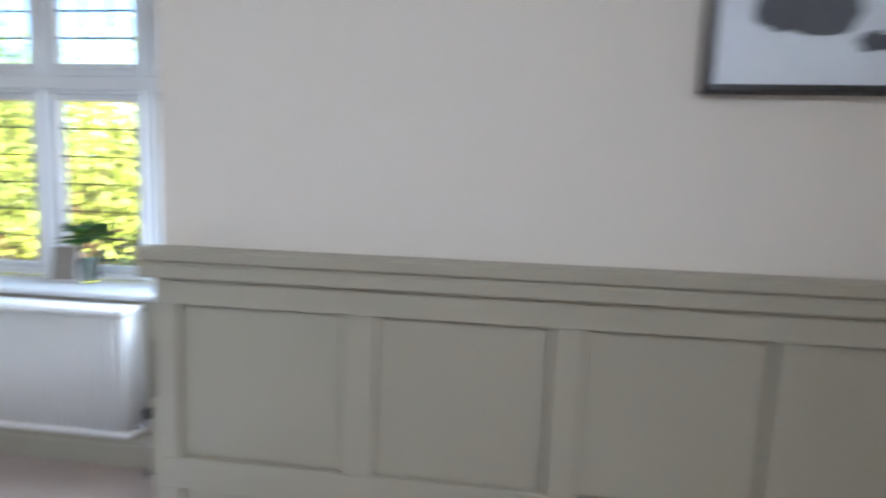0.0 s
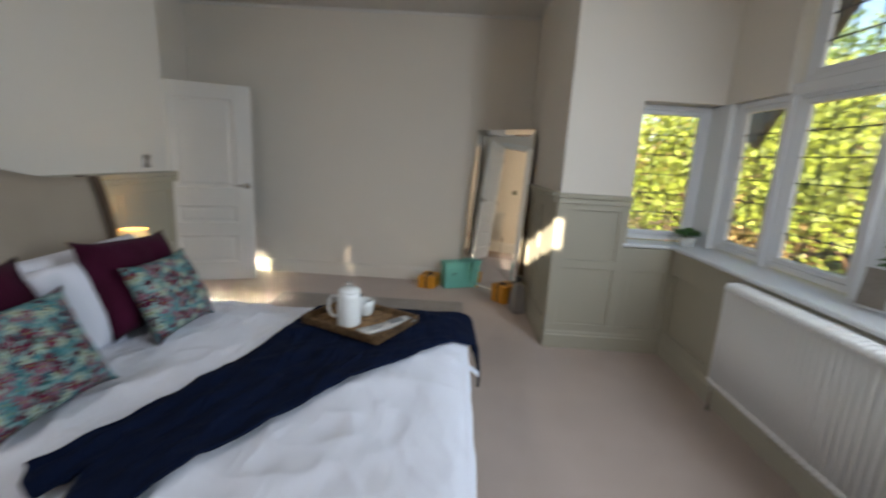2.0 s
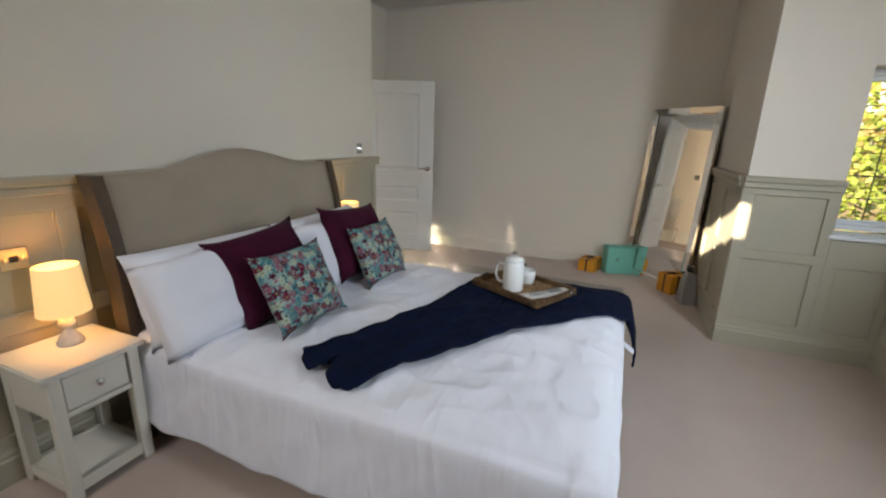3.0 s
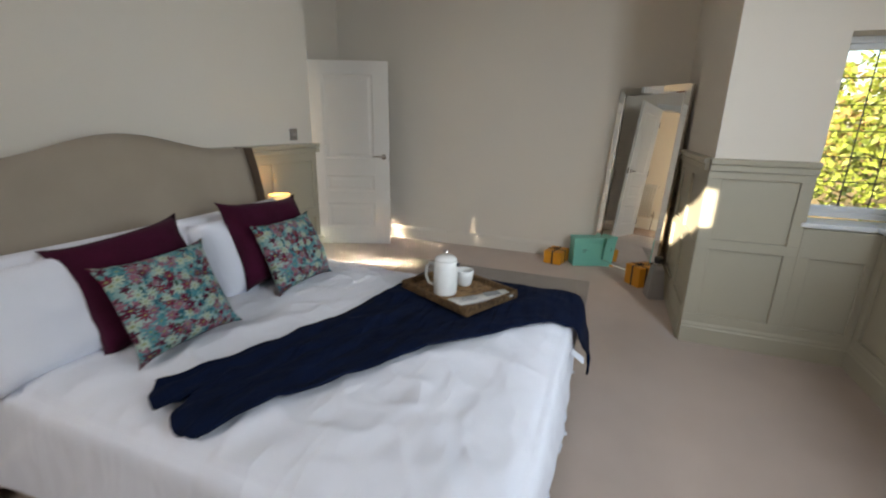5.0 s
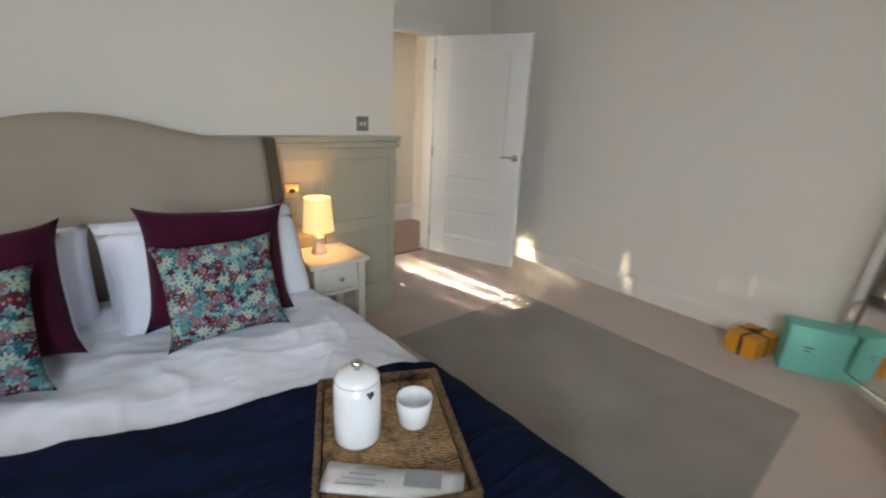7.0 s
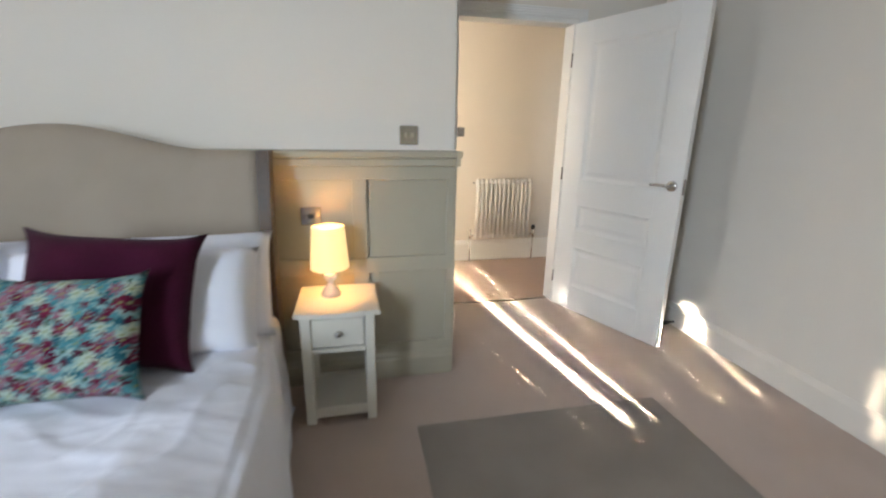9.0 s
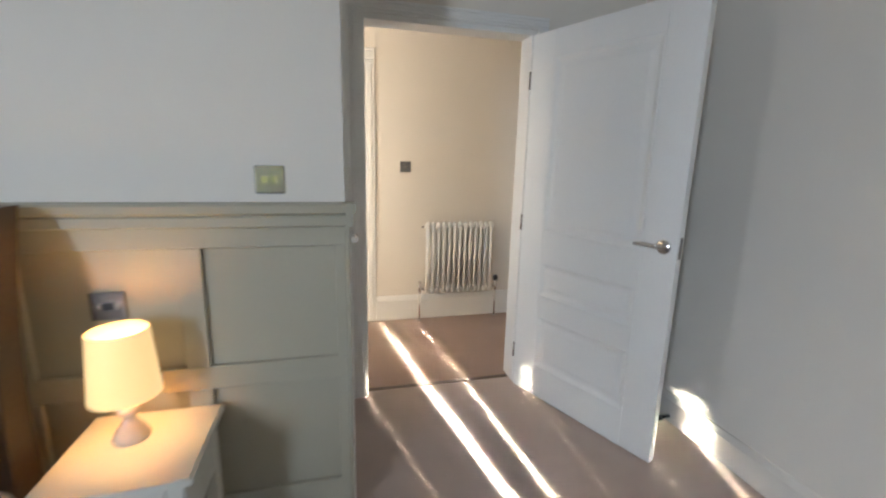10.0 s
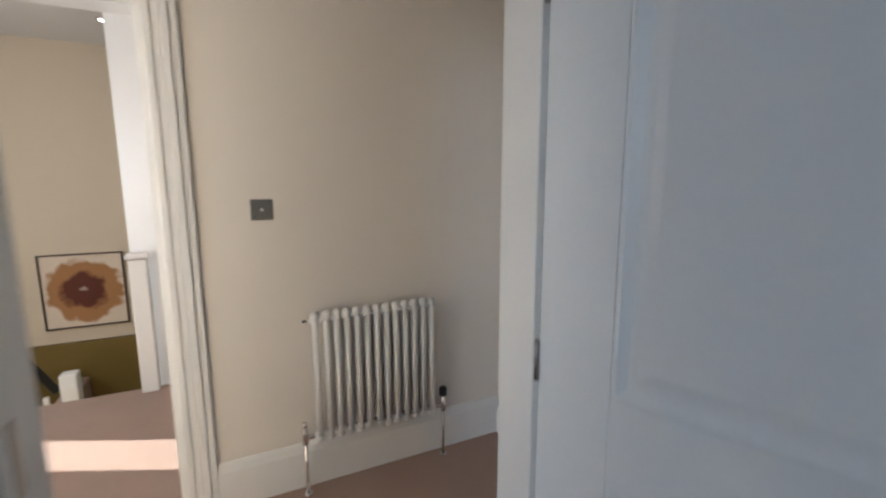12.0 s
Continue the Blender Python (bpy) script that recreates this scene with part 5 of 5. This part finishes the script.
# splay made up so the visible face catches the added landing lamp
plan = ((XF, -4.86), (-2.13, -4.86), (-2.13, -4.78), (-2.60, -4.56), (XF, -4.56))
ends = [[bm.verts.new((px, py, pz)) for px, py in plan] for pz in (-3.0, 2.55)]
for i in range(5):
    bm.faces.new((ends[0][i], ends[0][(i + 1) % 5], ends[1][(i + 1) % 5], ends[1][i]))
bm.faces.new(ends[0][::-1])
bm.faces.new(ends[1])
tagged(part("wall_landing_pier", bm, WHITE), "white end of a landing wall, splayed to catch lamp light", "wall", kind="structure")
newel = thing("newel_post", "white square newel post with a moulded cap", "newel post", pose(-2.20, -4.625, 0))
block("post", WHITE, newel, -0.05, 0.05, -0.04, 0.04, 0.0, 0.905, bev=0.006)
block("cap", WHITE, newel, -0.066, 0.066, -0.056, 0.056, 0.905, 0.945, bev=0.012)
stairs = thing("staircase", "white stair with dark handrail going down", "staircase", pose(0.09, 0, 0), kind="structure")
for k in range(10):
    block("step", HALL_CARPET, stairs, -0.62 - 0.11 * k, -0.51 - 0.11 * k, -5.9, -5.0, -3.0, -1.9 + 0.18 * k if k < 9 else -0.30, bev=0.01)
bm = bmesh.new()
tube(bm, [(-1.20, -5.0, 0.78), (-1.54, -5.0, 0.18), (-1.67, -5.0, -0.05)], 0.028, 12)
part("handrail", bm, BLACK, stairs, "dark stained handrail")
block("newel", WHITE, stairs, -1.80, -1.70, -5.05, -4.95, -3.0, 0.075, bev=0.008)
for k in range(3):
    block("baluster", WHITE, stairs, -1.62 + 0.11 * k, -1.59 + 0.11 * k, -5.015, -4.985, -3.0, -0.08 + 0.19 * k, bev=0.003)
bm = bmesh.new()
box(bm, XF, 0.0, -6.6, -4.67, -3.1, -3.0)
tagged(part("floor_below", bm, HALL_CARPET), "brown carpet at the foot of the stairs", "carpet", kind="structure")
down = thing("downlight", "small round recessed ceiling downlight, switched on", "ceiling light", pose(-2.03, -5.30, 2.549))
bm = bmesh.new()
lathe(bm, [(0.030, 0.001), (0.030, -0.004), (0.044, -0.005), (0.046, 0.0), (0.046, 0.001)], 24)
part("bezel", bm, CHROME, down)
bm = bmesh.new()
lathe(bm, [(0.0, -0.002), (0.030, -0.002)], 24)
part("lens", bm, SPOTGLOW, down)


# ---- outside ----
def terrain():
    bm = bmesh.new()
    rows_ = []
    n = 60
    for j in range(n + 1):
        row = []
        for i in range(n + 1):
            a, b = (i / n - 0.5) * 2, (j / n - 0.5) * 2
            x, y = math.copysign(abs(a) ** 2.5, a) * 900, math.copysign(abs(b) ** 2.5, b) * 900 + 6
            d = math.hypot(x, y)
            z = -3.1 + 0.9 * noise.noise((x * 0.04, y * 0.04, 0)) * min(d / 30, 1) + max(0, y - 12) * 0.085 * math.exp(-max(0, d - 120) / 200)
            row.append((x, y, z))
        rows_.append(row)
    sheet(bm, rows_)
    return tagged(part("ground", bm, GROUND), "sloping autumn lawn and leaf-strewn ground", "ground", kind="structure")


terrain()


def tree(x, y, z, height, crown, leaf, rnd, label, clumps=70, per=34, conifer=False, leaf_size=0.115):
    root = thing("tree", label, "tree", pose(x, y, z))
    bm = bmesh.new()
    pts, rad = [], []
    for k in range(9):
        f = k / 8
        pts.append((0.25 * noise.noise((f * 2, x, 0)), 0.25 * noise.noise((f * 2, y, 3)), height * (0.95 if conifer else 0.72) * f))
        rad.append(0.028 * height * (1 - f) ** 0.8 + 0.02)
    tube(bm, pts, rad, 9)
    ends = []
    for k in range(11):
        f = rnd.uniform(0.25, 0.92)
        base = Vector(pts[int(f * 8)])
        a = rnd.uniform(0, 2 * math.pi)
        ln = crown * rnd.uniform(0.5, 0.95) * ((1.15 - f) if conifer else 1)
        tip = base + Vector((math.cos(a) * ln, math.sin(a) * ln, ln * (0.05 if conifer else rnd.uniform(0.35, 0.9))))
        tube(bm, [base, base.lerp(tip, 0.5) + Vector((0, 0, 0.08 * ln)), tip], [0.010 * height, 0.006 * height, 0.002 * height], 6)
        ends.append(tip)
    part("trunk", bm, BARK, root)
    verts, faces = [], []
    for c in range(clumps):
        if conifer:
            f = rnd.random() ** 0.8
            r = crown * (1.05 - f) * rnd.uniform(0.35, 1.0)
            a = rnd.uniform(0, 2 * math.pi)
            cen = Vector((r * math.cos(a), r * math.sin(a), height * (0.12 + 0.88 * f) - 0.12 * r))
            rad3 = (0.55, 0.55, 0.16)
        else:
            if rnd.random() < 0.35:
                cen = ends[rnd.randrange(len(ends))] + Vector((rnd.gauss(0, 0.3), rnd.gauss(0, 0.3), rnd.gauss(0, 0.3)))
            else:
                v = Vector((rnd.gauss(0, 1), rnd.gauss(0, 1), rnd.gauss(0, 1))).normalized() * rnd.uniform(0.45, 1.0)
                cen = Vector((v.x * crown, v.y * crown, height * 0.66 + v.z * height * 0.33))
            rad3 = (0.6, 0.6, 0.42)
        sc = rnd.uniform(0.6, 1.3) * crown / 3.0
        for q in range(per):
            p = cen + Vector((rnd.gauss(0, 0.55) * rad3[0], rnd.gauss(0, 0.55) * rad3[1], rnd.gauss(0, 0.55) * rad3[2])) * sc * 1.6
            d = Vector((rnd.gauss(0, 1), rnd.gauss(0, 1), rnd.gauss(0, 0.7))).normalized()
            s = d.orthogonal().normalized()
            u = leaf_size * rnd.uniform(0.6, 1.3) * (height / 9) ** 0.5
            i = len(verts)
            verts += [p - d * u, p + s * u * 0.55, p + d * u, p - s * u * 0.55]
            faces.append((i, i + 1, i + 2, i + 3))
    me = bpy.data.meshes.new("crown")
    me.from_pydata(verts, [], faces)
    me.materials.append(leaf)
    crown_ob = new("crown", me)
    crown_ob.parent = root
    return root


rnd = random.Random(21)
YG, DC, AU = "yellow-green leafy garden tree in autumn sun", "tall dark green conifer behind the lawn", "orange-brown autumn tree on the lawn"
for x, y, h, c, kind in ((-14.5, 9.5, 8.6, 3.2, 0), (-10.5, 12.0, 8.2, 3.2, 0), (-19, 15, 11, 4.2, 0), (-13.5, 20, 8.0, 3.0, 1),
                         (-12.1, 16.5, 6.6, 2.5, 1), (-15.2, 14.2, 7.0, 2.0, 1), (-14.0, 11.0, 5.4, 1.9, 2), (-6.3, 19, 10.4, 3.6, 0), (-9.5, 25, 9.0, 3.0, 1), (-5.2, 16.2, 4.4, 2.1, 2),
                         (-3.3, 22, 10.8, 3.6, 0), (-5.4, 30, 9.5, 3.4, 0), (-1.2, 17, 7.2, 2.8, 0), (0.6, 24, 8.0, 3.2, 0), (2.6, 19, 6.0, 2.6, 0),
                         (3.5, 30, 11, 4, 0), (-22, 28, 14, 5, 0), (-30, 20, 14, 5, 0), (8, 26, 11, 4, 0), (-0.8, 36, 12, 5, 0)):
    gz = -3.1 + max(0, y - 12) * 0.085 * math.exp(-max(0, math.hypot(x, y) - 120) / 200) - 0.15
    tree(x, y, gz, h, c, (LEAF_A if int(x * 3 + y) % 3 else LEAF_D, LEAF_B, LEAF_C)[kind], rnd, (YG, DC, AU)[kind], 85, 70, kind == 1)

# far woods, past counting
verts, faces = [], []
for k in range(14000):
    a = rnd.uniform(math.radians(20), math.radians(178))
    d = rnd.uniform(52, 95)
    hgt = 9 + 5 * noise.noise((math.cos(a) * 9, math.sin(a) * 9, 1))
    p = Vector((d * math.cos(a), d * math.sin(a), rnd.uniform(-2.0, 1.0 + hgt * rnd.random() ** 0.5)))
    dirv = Vector((rnd.gauss(0, 1), rnd.gauss(0, 1), rnd.gauss(0, 1))).normalized()
    s = dirv.orthogonal().normalized()
    u = rnd.uniform(0.35, 0.9)
    i = len(verts)
    verts += [p - dirv * u, p + s * u * 0.6, p + dirv * u, p - s * u * 0.6]
    faces.append((i, i + 1, i + 2, i + 3))
me = bpy.data.meshes.new("far_woods")
me.from_pydata(verts, [], faces)
me.materials.append(FAR_LEAF)
tagged(new("far_woods", me), "distant band of yellow-green woodland", "woods", kind="stuff")

# gable board over the bay
bm = bmesh.new()
p0, p1 = Vector((-2.85, 3.3, 1.62)), Vector((-1.55, 3.3, 3.25))
d = (p1 - p0).normalized()
nrm = Vector((-d.z, 0, d.x))
a = [p0, p1, p1 + nrm * 0.26, p0 + nrm * 0.26]
f0 = [bm.verts.new(v) for v in a]
f1 = [bm.verts.new(v + Vector((0, 0.06, 0))) for v in a]
bm.faces.new(f0)
bm.faces.new(f1[::-1])
for i in range(4):
    bm.faces.new((f0[i], f0[(i + 1) % 4], f1[(i + 1) % 4], f1[i]))
tagged(part("trim_gable_board", bm, BLACK), "dark painted gable board outside the bay", "trim", kind="structure")
